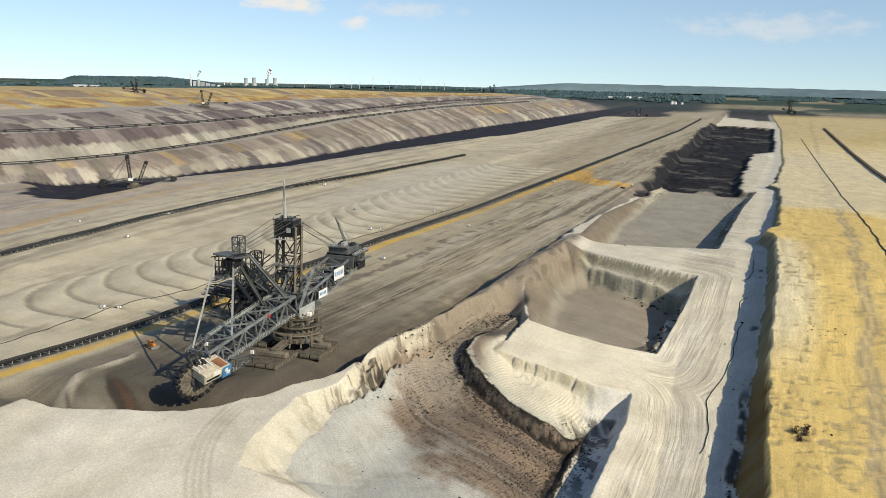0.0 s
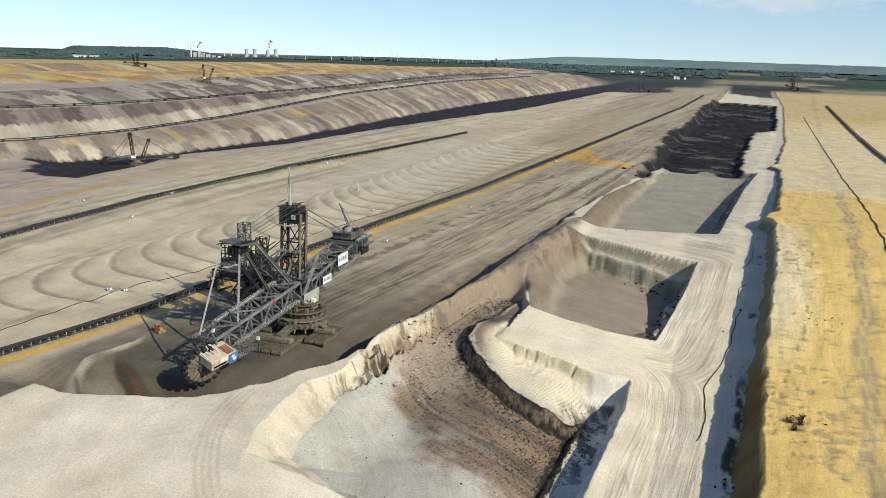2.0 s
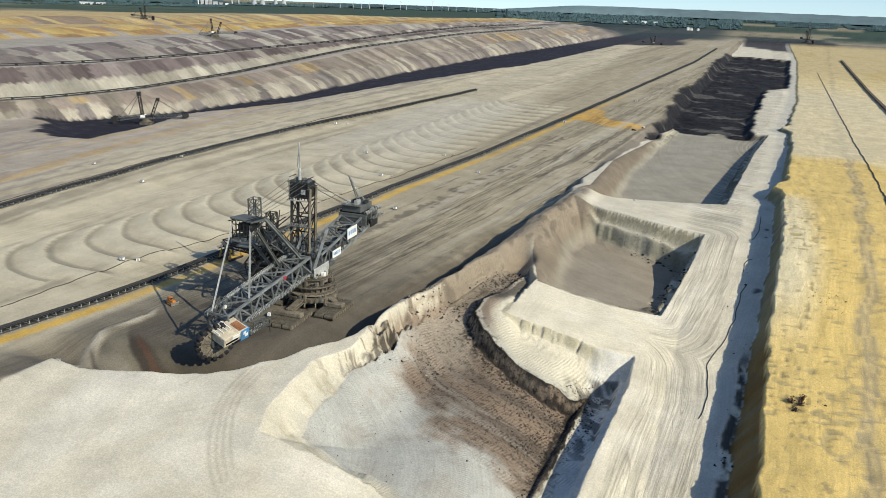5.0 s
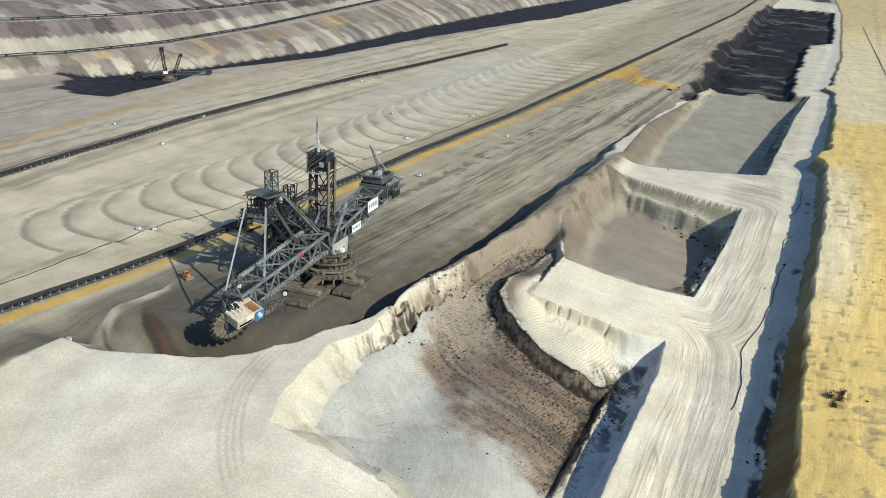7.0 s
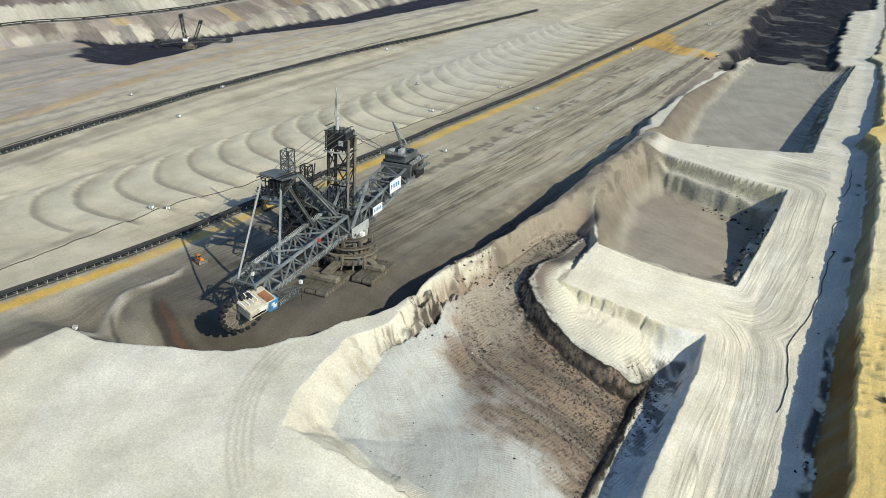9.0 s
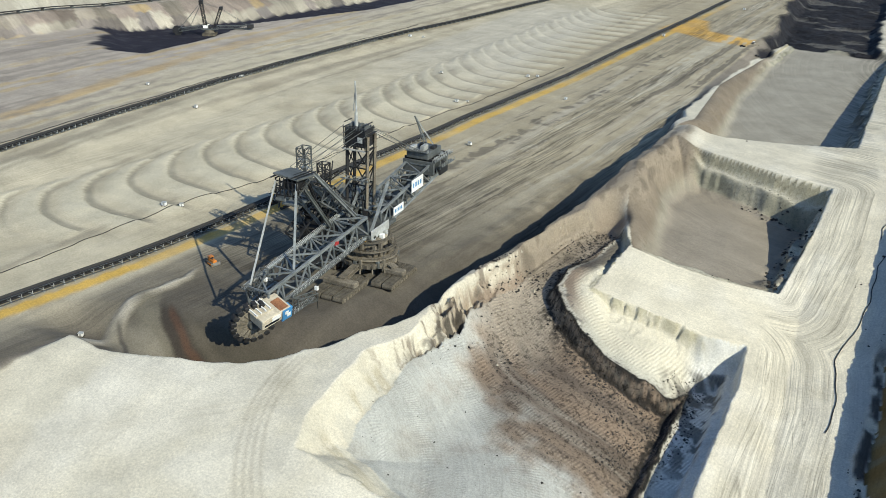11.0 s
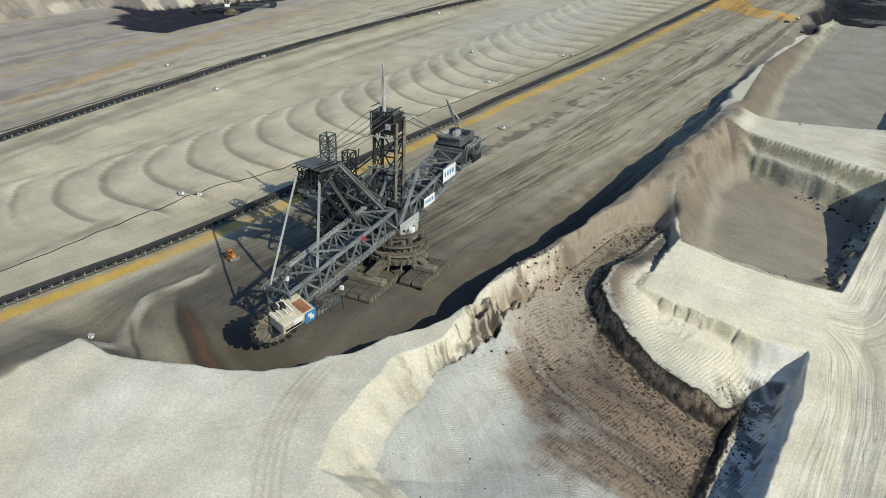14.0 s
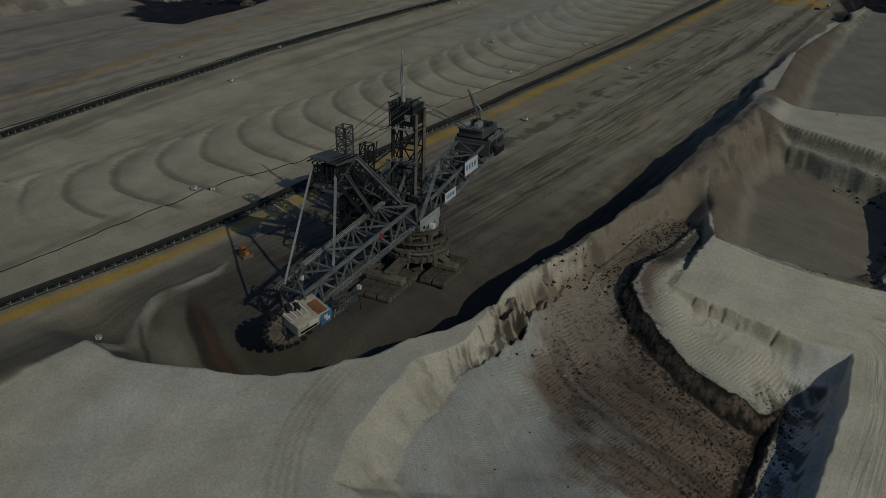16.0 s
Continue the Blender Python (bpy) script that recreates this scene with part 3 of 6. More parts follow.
    # near pit: crest, terraces, a dark ledge and the swept floor
    q = inside_distance(x, y, PIT_NEAR)
    lobe = ramp(-x, 128, 140)
    gully = np.abs(fbm(x * 0.6 + y * 0.25, y * 0.8, 11, 121, 3))
    messy = np.exp(-(((x + 147) / 15) ** 2 + ((y - 346) / 30) ** 2))
    q = q + (0.7 * teeth - 0.2) * (1 - lobe) * ramp(-x, 52, 62) + lobe * (0.8 * wob2 + 4.0 * value_noise(x * 0.3, y, 15, 143) * ramp(y, 270, 310) - 2.6 * gully * ramp(y, 300, 330))
    p = inside_distance(x, y, INNER) + 0.35 * wob2 + lobe * (1.2 * wob + 2.0 * value_noise(x * 0.3, y, 11, 145) - 2 * ramp(-y, -420, -395))
    base = sum(line(x + k, [-154, -130, -106, -88, -73, -60], [-14, -13, -12, -16, -24, -35]) for k in (-12, -8, -4, 0, 4, 8)) / 6 - 0.09 * np.clip(355 - y, 0, 60)
    valley = line(y, [300, 345, 375, 400, 430, 460], [-30, -15, -4, 2, 6, 7])
    base = base + (np.maximum(base, valley) - base) * ramp(-x, 84, 108)
    shallow = ramp(-q, -46, -6) * ramp(-x, 106, 140) * ramp(-y, -400, -350)
    base = base + (np.maximum(base, z - 8.5 - 0.12 * np.clip(q, 0, None)) - base) * shallow
    lift = line(x, [-150, -128, -116, -68, -60], [0, 1, 6.5, 8.5, 4.5]) * (1 - 0.7 * ramp(y, 395, 425)) * (0.8 + 0.2 * ramp(y, 335, 358))
    part_way = np.clip(q, 0, None) / np.maximum(np.clip(q, 0, None) + np.clip(-p, 0, None), 0.01)
    # toothed upper face, then an apron down to the dark ledge; a hollow slope on the excavator's side
    notch = ramp(np.abs(value_noise(x * 0.9, y * 0.9, 2.3, 181)), 0.1, 0.6)
    east_wall = ramp(x, -62, -52)
    step = ramp(q - 0.9 * notch * (1 - lobe), 0, 1.3 + 3.0 * east_wall) * (1 - lobe)
    twin = 0.55 * ramp(q + 0.5 * wob2, 0, 2.2) + 0.45 * ramp(q + 0.8 * wob2, 5.5, 8.5)
    step = step * (1 - east_wall) + twin * east_wall
    drop = 5.0 + 10.5 * east_wall
    fall = part_way * (1 - lobe) + (1 - (1 - part_way) ** 1.9) * lobe
    bank = z * (1 - fall) + (base + lift) * fall
    bank = np.maximum(np.minimum(bank, z) - drop * step * (1 - 0.8 * part_way), np.minimum(base + lift, z) - 0.5)
    bank = bank - 0.5 * (1 - lobe) * notch * ramp(q, 0.8, 2.0) * ramp(-part_way, -0.6, -0.2)
    crag = np.abs(fbm(x, y, 8, 129, 4)) * 2 - 0.5
    bank = bank + lobe * 2.2 * (np.abs(fbm(x, y, 9, 187, 4)) - 0.35) * ramp(part_way, 0.06, 0.25) * ramp(-part_way, -1, -0.85) * ramp(y, 300, 325)
    bank = bank - lobe * 5.0 * messy * crag * ramp(part_way, 0.03, 0.2) - lobe * 0.5 * np.abs(fbm(x * 0.35 + y, x * 0.15 - y * 0.1, 8, 127, 3)) * ramp(part_way, 0.1, 0.35) * ramp(-part_way, -1, -0.8) * ramp(y, 295, 325)
    floor_z = base + lift * (1 - ramp(p, 0, 3.6)) + 0.2 * wob + 0.25 * wob2 * ramp(-p, -9, -3)
    inside = q > 0
    on_floor = inside & (p > 0)
    z = np.where(inside, np.where(p > 0, floor_z, np.minimum(bank, z)), z)
    tint((0.55, 0.51, 0.405), inside * (1 - on_floor))
    # pale sand of the east wall, made lighter in colour to lift its shade
    tint((0.63, 0.62, 0.57), inside * (1 - on_floor) * ramp(x, -62, -54))
    tint((0.12, 0.115, 0.105), inside * (1 - on_floor) * east_wall * ramp(q, 5, 6.5) * ramp(fbm(x, y, 4, 197, 3), -0.25, 0.3) * ramp(y, 310, 345) * 0.85)
    # steep upper face tinted darker olive: grazing light put into the colour
    tint((0.40, 0.365, 0.26), inside * ramp(-q, -2.2, -1.2) * (1 - lobe) * ramp(-x, 48, 56) * (0.4 + 0.6 * notch))
    tint((0.52, 0.49, 0.40), inside * (1 - on_floor) * lobe * ramp(part_way, 0.35, 0.8))
    streak = fbm(y * 0.9 + x * 0.35, part_way * 3, 5, 183, 3)
    tint((0.44, 0.39, 0.28), inside * (1 - on_floor) * lobe * ramp(streak, 0.1, 0.6) * ramp(part_way, 0.25, 0.5) * 0.7)
    tint((0.24, 0.19, 0.14), inside * (1 - on_floor) * ramp(y, 352, 385) * ramp(-x, 104, 114) * ramp(part_way, 0.1, 0.4) * 0.85)
    # gullies darkened in colour to stand for their shade
    tint((0.10, 0.085, 0.067), inside * (1 - on_floor) * lobe * ramp(gully, 0.42, 0.65) * ramp(part_way, 0.25, 0.5) * ramp(y, 308, 335) * 0.85)
    tint((0.42, 0.41, 0.35), inside * (1 - on_floor) * (1 - lobe) * ramp(part_way, 0.6, 0.95) * 0.7 * ramp(-x, 54, 62))
    tint((0.36, 0.30, 0.225), inside * (1 - on_floor) * lobe * ramp(y + 6 * wob, 322, 345) * ramp(part_way + 0.06 * wob2, 0.05, 0.2) * 0.9)
    tint((0.28, 0.225, 0.165), inside * (1 - on_floor) * lobe * ramp(y + 5 * wob, 350, 372) * ramp(part_way + 0.06 * wob2, 0.08, 0.25) * 0.9)
    # relief shading put into the colour: dark rills, pale ridges between
    rill = np.abs(fbm(x, y, 9, 187, 4))
    near_foot = np.maximum(part_way, ramp(-p, -9, -2))
    tint((0.16, 0.13, 0.10), inside * lobe * ramp(-rill, -0.13, -0.05) * ramp(near_foot, 0.2, 0.45) * ramp(y + 8 * wob, 300, 325) * 0.8)
    tint((0.62, 0.57, 0.45), inside * (1 - on_floor) * lobe * ramp(rill, 0.45, 0.7) * ramp(part_way, 0.1, 0.3) * 0.7)
    # shadowed holes of the rugged part, painted as dark cracks
    crack = np.abs(fbm(x, y, 5, 129, 3))
    tint((0.06, 0.052, 0.042), inside * messy * ramp(crack, 0.36, 0.55) * ramp(part_way, 0.2, 0.45) * 0.95)
    tint((0.44, 0.44, 0.40), on_floor)
    tint((0.37, 0.35, 0.30), on_floor * ramp(fbm(x, y, 22, 195, 4), 0.1, 0.7) * 0.6)
    curve = np.hypot(x + 175, y - 250)
    ledge = line_distance(x, y, LEDGE_CREST)
    brown = ramp(-ledge + 14 * wob + 6 * wob2 + 0.25 * (x + 90), -82, -26) * ramp(x + 12 * wob, -166, -106) * ramp(y + 4 * wob, 268, 300)
    stripe = fbm(ledge + 1.2 * wob, x * 0.12 - y * 0.05, 7, 131, 4)
    tint((0.31, 0.245, 0.185), on_floor * ramp(brown + 0.25 * wob2, 0.0, 1.0) * 0.95)
    tint((0.195, 0.149, 0.111), on_floor * ramp(brown + 0.2 * wob, 0.3, 1.0) * (0.85 + 0.3 * stripe))
    tint((0.262, 0.196, 0.142), on_floor * brown * ramp(stripe, 0.25, 0.7) * 0.6)
    tint((0.115, 0.092, 0.074), on_floor * brown * ramp(-stripe, 0.1, 0.45) * ramp(ledge, 8, 14) * 0.8)
    tint((0.46, 0.42, 0.35), on_floor * brown * ramp(-stripe, 0.5, 0.8) * ramp(ledge, 18, 26) * 0.25)
    tint((0.25, 0.19, 0.14), inside * ramp(y, 345, 375) * ramp(-x, 96, 112) * ramp(part_way, 0.3, 0.7) * 0.85)
    tint((0.44, 0.39, 0.31), on_floor * ramp(-x, 100, 118) * ramp(y, 335, 372) * 0.6)
    edge = p + 0.9 * wob2
    east = ramp(x, -127, -119) * ramp(y, 285, 318)
    far_end = 1 - 0.6 * ramp(y, 405, 425)
    speck = value_noise(x, y, 1.3, 185)
    # lit crest painted as a pale rim, the overhang's shade as black beneath
    tint((0.50, 0.475, 0.40), inside * ramp(edge, -2.6, -1.8) * ramp(-edge, 0.3, 0.9) * east * 0.8)
    tint((0.022, 0.021, 0.02), inside * ramp(edge, -0.7, -0.3) * ramp(-edge, -1.3, -0.8) * east * far_end)
    tint((0.075, 0.07, 0.062), inside * ramp(edge, 0.9, 1.3) * ramp(-edge, -3.0, -2.4) * east * far_end * (0.6 + 0.5 * speck))
    tint((0.024, 0.022, 0.02), inside * ramp(edge + 0.6 * speck, 2.3, 3.0) * ramp(-edge + 0.8 * speck, -5.6, -4.2) * east * far_end * 0.95)
    tint((0.07, 0.06, 0.05), inside * ramp(edge, 4, 6) * ramp(-edge, -13, -7) * ramp(speck + 0.6 * wob2, 0.15, 0.55) * east * 0.8)
    tint((0.10, 0.095, 0.09), inside * ramp(edge, -7, -3) * ramp(-edge, 0.5, 1.5) * ramp(speck, 0.45, 0.7) * east * 0.7)
    tint((0.10, 0.095, 0.085), inside * (1 - on_floor) * ramp(x, -70, -62) * ramp(y, 340, 372) * ramp(part_way, 0.55, 0.75) * ramp(wob2, -0.2, 0.4) * 0.85)
    tint((0.06, 0.055, 0.05), inside * ramp(-x, 90, 97) * ramp(y, 398, 408) * ramp(-p, 0, 2) * ramp(part_way, 0.25, 0.5) * 0.85)
    kind[..., 1] = np.where(inside, np.maximum(on_floor * brown * 0.85, ramp(edge, -3, 0) * ramp(-edge, -12, -6) * east), kind[..., 1])
    kind[..., 0] = np.where(inside, np.where(on_floor, 0.14, 0.06), kind[..., 0])
    kind[..., 2] = np.where(inside, np.where(on_floor, 0.45 + 0.55 * brown, (1 - lobe) * 0.9 * ramp(part_way, 0.2, 0.4)), 0)
    direct(np.where(brown > 0.3, ledge, curve), np.where(brown > 0.3, x * 1.1 - y * 0.4, np.arctan2(y - 250, x + 175) * 110), inside)
    direct(y * 0.8 + 0.3 * x, part_way * 14, inside & (p <= 0) & (lobe > 0.5))
    # the two pits behind it, each in two toothed steps
    for poly, depth, floor_c in ((PIT_MID, line(x, [-100, -60, -25], [2, -3, -10]), (0.285, 0.25, 0.20)), (PIT_FAR, line(y, [600, 760, 1000], [3, 0, -3]), (0.33, 0.305, 0.25))):
        q = inside_distance(x, y, poly) - 0.3
        wavy = (0.25 * teeth + 2.6 * wob + 1.1 * wob2 * ramp(-x, 60, 75)) * ramp(q, -1.5, 1.0)
        q2 = q + wavy
        inside = q > 0
        t = 0.40 * ramp(q + 0.3 * wavy, 0, 2.8) + 0.08 * ramp(q, 2.5, 6) + 0.42 * ramp(q2, 6, 9.2) + 0.10 * ramp(q2, 8, 15)
        soft = ramp(-x, 84, 96) * ramp(-np.abs(y - 640), -40000, -1)
        t = t * (1 - soft) + ramp(q + 2 * wob, 0, 24) * soft
        z = np.where(inside, np.minimum(z, z * (1 - t) + (depth + 0.2 * wob) * t), z)
        tint((0.36, 0.325, 0.22), inside * ramp(-q, -2.5, -1.2) * 0.9)
        tint((0.47, 0.44, 0.35), inside * ramp(q, 1.5, 2.5))
        tint((0.21, 0.205, 0.155), inside * ramp(q2, 5.2, 6.8) * (0.7 + 0.3 * wob2))
        tint((0.21, 0.172, 0.128), inside * soft * ramp(-q, -20, -12) * 0.95)
        tint(floor_c, inside * ramp(q2, 8.2, 11) * (1 - soft * ramp(-q, -22, -14)))
        rib = fbm(x * 0.25, y, 7, 63, 3) * ramp(x, -62 + 0.06 * (y - 450), -48 + 0.06 * (y - 450))
        z = z + inside * 2.2 * rib * ramp(q, 0.5, 3) * ramp(-q, -15, -9)
        tint((0.10, 0.095, 0.085), inside * ramp(rib, 0.15, 0.5) * ramp(-q, -15, -9) * 0.7)
        kind[..., 1] = np.where(inside, ramp(-q2, -14, -8) * 0.35, kind[..., 1])
        kind[..., 0] = np.where(inside, np.where(q2 > 9, 0.13, 0.08), kind[..., 0])
        cx, cy = (-40, 570) if poly is PIT_MID else (30, 1000)
        direct(np.hypot(x - cx, (y - cy) * (1.0 if poly is PIT_MID else 0.4)), x * 2, inside)
    # brown crest of the bank past the near pit
    rim = ramp(b_in, -9, -4) * (1 - ramp(b_in + 3 * wob, 14, 22)) * ramp(y + 4 * wob, 386, 402) * ramp(-y, -640, -560) * ramp(-x, 92, 102)
    tint((0.27, 0.225, 0.168), rim * 0.9)
    tint((0.15, 0.125, 0.095), rim * ramp(np.abs(fbm(x * 1.2, y * 0.5, 8, 193, 3)), 0.4, 0.7) * 0.7)
    # low saddle between the near pit and the one behind it
    gate = 0.92 * np.exp(-(((x + 112) / 8) ** 2 + ((y - 454) / 15) ** 2) ** 2)
    z = np.where(gate > 0.01, z * (1 - gate) + np.minimum(z, 5.5 + 0.3 * wob) * gate, z)
    tint((0.25, 0.205, 0.155), ramp(gate, 0.3, 0.8) * 0.8)
    c_in = inside_distance(x, y, COAL) + 3 * wob + (1.5 + 6 * ramp(-x, -20, 30)) * value_noise(x, y, 34, 79)
    z = z - 7 * ramp(c_in, 0, 12) + ramp(c_in, 0, 10) * (2.2 * fbm(x * 1.2 + 0.3 * y, y, 26, 71, 4))
    tint((0.024, 0.024, 0.028), ramp(c_in, -4, 4))
    direct(y + 0.25 * x + 14 * wob, x * 2, c_in > 0)
    kind[..., 0] = np.where(c_in > 0, 0.9, kind[..., 0])
    for poly, sway in ((END_COAL, 40), (EAST_COAL, 25)):
        far_in = inside_distance(x, y, poly) + sway * fbm(x, y * 0.4, 160, 75, 3)
        tint((0.035, 0.035, 0.045), ramp(far_in, -10, 15) * (d < 0) * 0.95)
    tint((0.20, 0.19, 0.17), ramp(c_in, 2, 8) * ramp(fbm(x * 0.7 + 0.4 * y, y * 1.2, 30, 73, 4), 0.45, 0.75) * 0.5)
    # bank of yellow sand over the haul road, with dark dirt along its foot
    e = x - yellow_edge(y) - 0.7 * wob - 0.7 * wob2 - 1.2 * value_noise(x * 0 + 3, y, 9, 91)
    right = (b_in > 20) & (x > -30)
    wide = line(y, [300, 345, 400, 430, 520, 600, 1000], [10, 11.5, 8.5, 6.5, 5.5, 5, 4])
    climb = np.clip((e + wide) / wide, 0, 1)
    climb = 0.8 * climb + 0.2 * ramp(e, -1.4, 0.2)
    dirty = fbm(x * 0.9, y * 0.6, 7, 95, 3)
    berm = ramp(e, -wide - 6 + 1.5 * wob, -wide - 3.5) * (1 - ramp(e, -wide - 1, -wide + 1.0)) * right * ramp(-y, -435, -415)
    z = np.where(right, z + climb * bank_rise(y) + berm * (0.8 + 1.1 * dirty) + 0.5 * wob2 * (climb > 0) * (climb < 1), z)
    tint((0.055, 0.052, 0.05), berm * ramp(dirty + 0.5 * wob2, -0.7, 0.0) * 0.95)
    # grey strip on the road: the bank's cast shadow, partly put into the colour
    tint((0.46, 0.45, 0.41), right * ramp(e, -wide - 14, -wide - 8) * (climb <= 0) * (1 - berm) * 0.6)
    spots = ramp(value_noise(x, y * 0.6, 5, 167), 0.45, 0.7) * ramp(e, -wide - 6, -wide - 3) * (1 - ramp(e, -wide + 1, -wide + 3))
    tint((0.06, 0.056, 0.05), right * spots * ramp(y, 420, 445) * ramp(-y, -640, -600) * 0.85)
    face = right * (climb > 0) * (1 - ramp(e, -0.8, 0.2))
    # brown soil of the face, with its shaded side's darkness in the colour
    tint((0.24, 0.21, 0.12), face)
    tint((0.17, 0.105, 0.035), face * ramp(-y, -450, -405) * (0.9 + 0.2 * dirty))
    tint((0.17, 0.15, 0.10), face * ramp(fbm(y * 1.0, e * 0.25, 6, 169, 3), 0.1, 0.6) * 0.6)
    yel = ramp(e, -0.8, 0.2) * right
    z = z + yel * (0.25 * fbm(x * 2.0, y * 0.5, 9, 97, 3))
    tint((0.76, 0.62, 0.33), yel)
    direct(e + 3 * fbm(x * 0.6, y * 0.3, 60, 107, 2), y, yel > 0.3)
    gold_in = fbm(x * 1.2, y * 0.35, 90, 99, 3)
    tint((0.70, 0.50, 0.17), yel * ramp(gold_in + 0.9 * ramp(-np.abs(y - 700), -130, -40) + 0.5 * ramp(e, 12, 40) * ramp(-y, -480, -380) - 0.55 * ramp(y, 820, 900), -0.1, 0.45) * 0.85)
    tint((0.70, 0.63, 0.44), yel * ramp(-e, -26, -6) * ramp(y, 400, 470) * ramp(-y, -640, -600) * 0.7)
    ripple = value_noise(x * 0.35, y, 2.1, 171) + 0.7 * value_noise(x, y * 0.25, 1.7, 173)
    patch = ramp(fbm(x, y * 0.6, 34, 175, 3), 0.0, 0.5)
    tint((0.42, 0.34, 0.17), yel * (0.25 + 0.75 * patch) * ramp(ripple, 0.4, 0.8) * ramp(-y, -760, -620) * 0.75)
    z = z - 0.5 * yel * (0.3 + 0.7 * patch) * ramp(ripple, 0.3, 0.9) * ramp(-y, -760, -620)
    tint((0.30, 0.24, 0.14), yel * ramp(fbm(x * 1.5, y, 5, 109, 4), 0.8, 1.1) * 0.55)
    for cx, cy, r0 in ((62, 372, 9), (70, 395, 14), (50, 338, 6), (78, 430, 17)):
        loop = np.abs(np.hypot(x - cx, (y - cy) * 0.7) - r0 - 0.5 * wob)
        tint((0.40, 0.32, 0.17), yel * ramp(1 - loop / 1.3, 0, 0.5) * 0.6)
    lane = x - 66 - 0.055 * (y - 400) - 3 * wob
    tint((0.40, 0.34, 0.24), yel * ramp(1 - np.abs(lane) / 6, 0, 0.9) * 0.45)
    tint((0.30, 0.25, 0.16), yel * np.maximum(ramp(1 - np.abs(lane - 2) / 1.1, 0, 0.6), ramp(1 - np.abs(lane + 2) / 1.1, 0, 0.6)) * 0.6)
    tint((0.62, 0.54, 0.37), yel * ramp(y, 800, 900) * ramp(-y, -1900, -1500) * (0.75 + 0.2 * gold_in))
    tint((0.44, 0.35, 0.19), yel * ramp(y, 1500, 2100) * 0.7)
    kind[..., 0] = np.where(yel > 0.5, 0.16, kind[..., 0])
    # haul road on the bench
    road = ramp(-e, 22, 26) * ramp(e, -62, -50) * (b_in > 20) * (inside_distance(x, y, PIT_NEAR) < -2) * (inside_distance(x, y, PIT_MID) < -2)
    kind[..., 0] = np.maximum(kind[..., 0], road * 0.5)
    # open country past the pit
    past_end = ramp(y, 2900, 3400)
    tint((0.05, 0.08, 0.06), past_end * (field > -0.45))
    tint((0.27, 0.24, 0.16), past_end * (field <= -0.45) * 0.9)
    east = ramp(x, 420, 640) * ramp(y, 800, 1200)
    tint((0.13, 0.17, 0.08), east * (fbm(x, y * 0.5, 300, 111, 2) > -0.1) * 0.9)
    tint((0.035, 0.05, 0.055), ramp(y, 2850, 3000) * ramp(-y, -3900, -3700) * ramp(-x, 60, 160) * ramp(x, -760, -640) * 0.9)
    r = np.hypot(x, y)
    z = z * (1 - ramp(r, 3300, 4300)) + line(r, [3300, 4700, 6000], [4, 19, 20]) * ramp(r, 3300, 4300)
    return z, np.clip(col, 0.01, 0.9), kind, flow


def axis(marks):
    """Grid lines: (start, step) stretches, to the last mark."""
    out = []
    for (a, step), (b, _) in zip(marks, marks[1:]):
        n = max(1, int(round((b - a) / step)))
        out += [a + (b - a) * k / n for k in range(n)]
    return np.array(out + [marks[-1][0]])


def ground_sheet():
    xs = axis([(-4900, 350), (-2100, 120), (-1400, 8), (-860, 4), (-420, 2.2), (-290, 1.0), (-172, 0.6), (-20, 0.9), (50, 2), (110, 4), (200, 25), (520, 160), (4900, 1)])
    ys = axis([(-900, 150), (0, 40), (190, 1.0), (250, 0.62), (420, 0.8), (600, 1.8), (900, 3), (1500, 9), (2600, 60), (3600, 160), (4900, 1)])
    X, Y = np.meshgrid(xs, ys, indexing="ij")
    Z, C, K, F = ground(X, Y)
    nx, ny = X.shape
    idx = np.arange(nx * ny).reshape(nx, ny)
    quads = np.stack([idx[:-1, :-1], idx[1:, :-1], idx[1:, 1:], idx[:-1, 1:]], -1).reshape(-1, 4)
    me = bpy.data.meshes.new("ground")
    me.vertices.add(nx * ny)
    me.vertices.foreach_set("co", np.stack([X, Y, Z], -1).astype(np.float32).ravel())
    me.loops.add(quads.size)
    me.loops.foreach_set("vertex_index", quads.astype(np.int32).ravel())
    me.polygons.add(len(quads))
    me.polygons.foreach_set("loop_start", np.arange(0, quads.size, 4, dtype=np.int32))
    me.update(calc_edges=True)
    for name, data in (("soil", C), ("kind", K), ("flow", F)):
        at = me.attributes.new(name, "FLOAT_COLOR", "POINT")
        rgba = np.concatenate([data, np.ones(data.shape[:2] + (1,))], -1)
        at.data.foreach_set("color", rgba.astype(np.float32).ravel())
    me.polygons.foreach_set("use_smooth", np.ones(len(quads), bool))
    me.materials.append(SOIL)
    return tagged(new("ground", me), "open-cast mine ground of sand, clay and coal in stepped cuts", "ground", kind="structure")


ground_sheet()


def level(x, y):
    return float(ground(np.array([[float(x)]]), np.array([[float(y)]]))[0][0, 0])


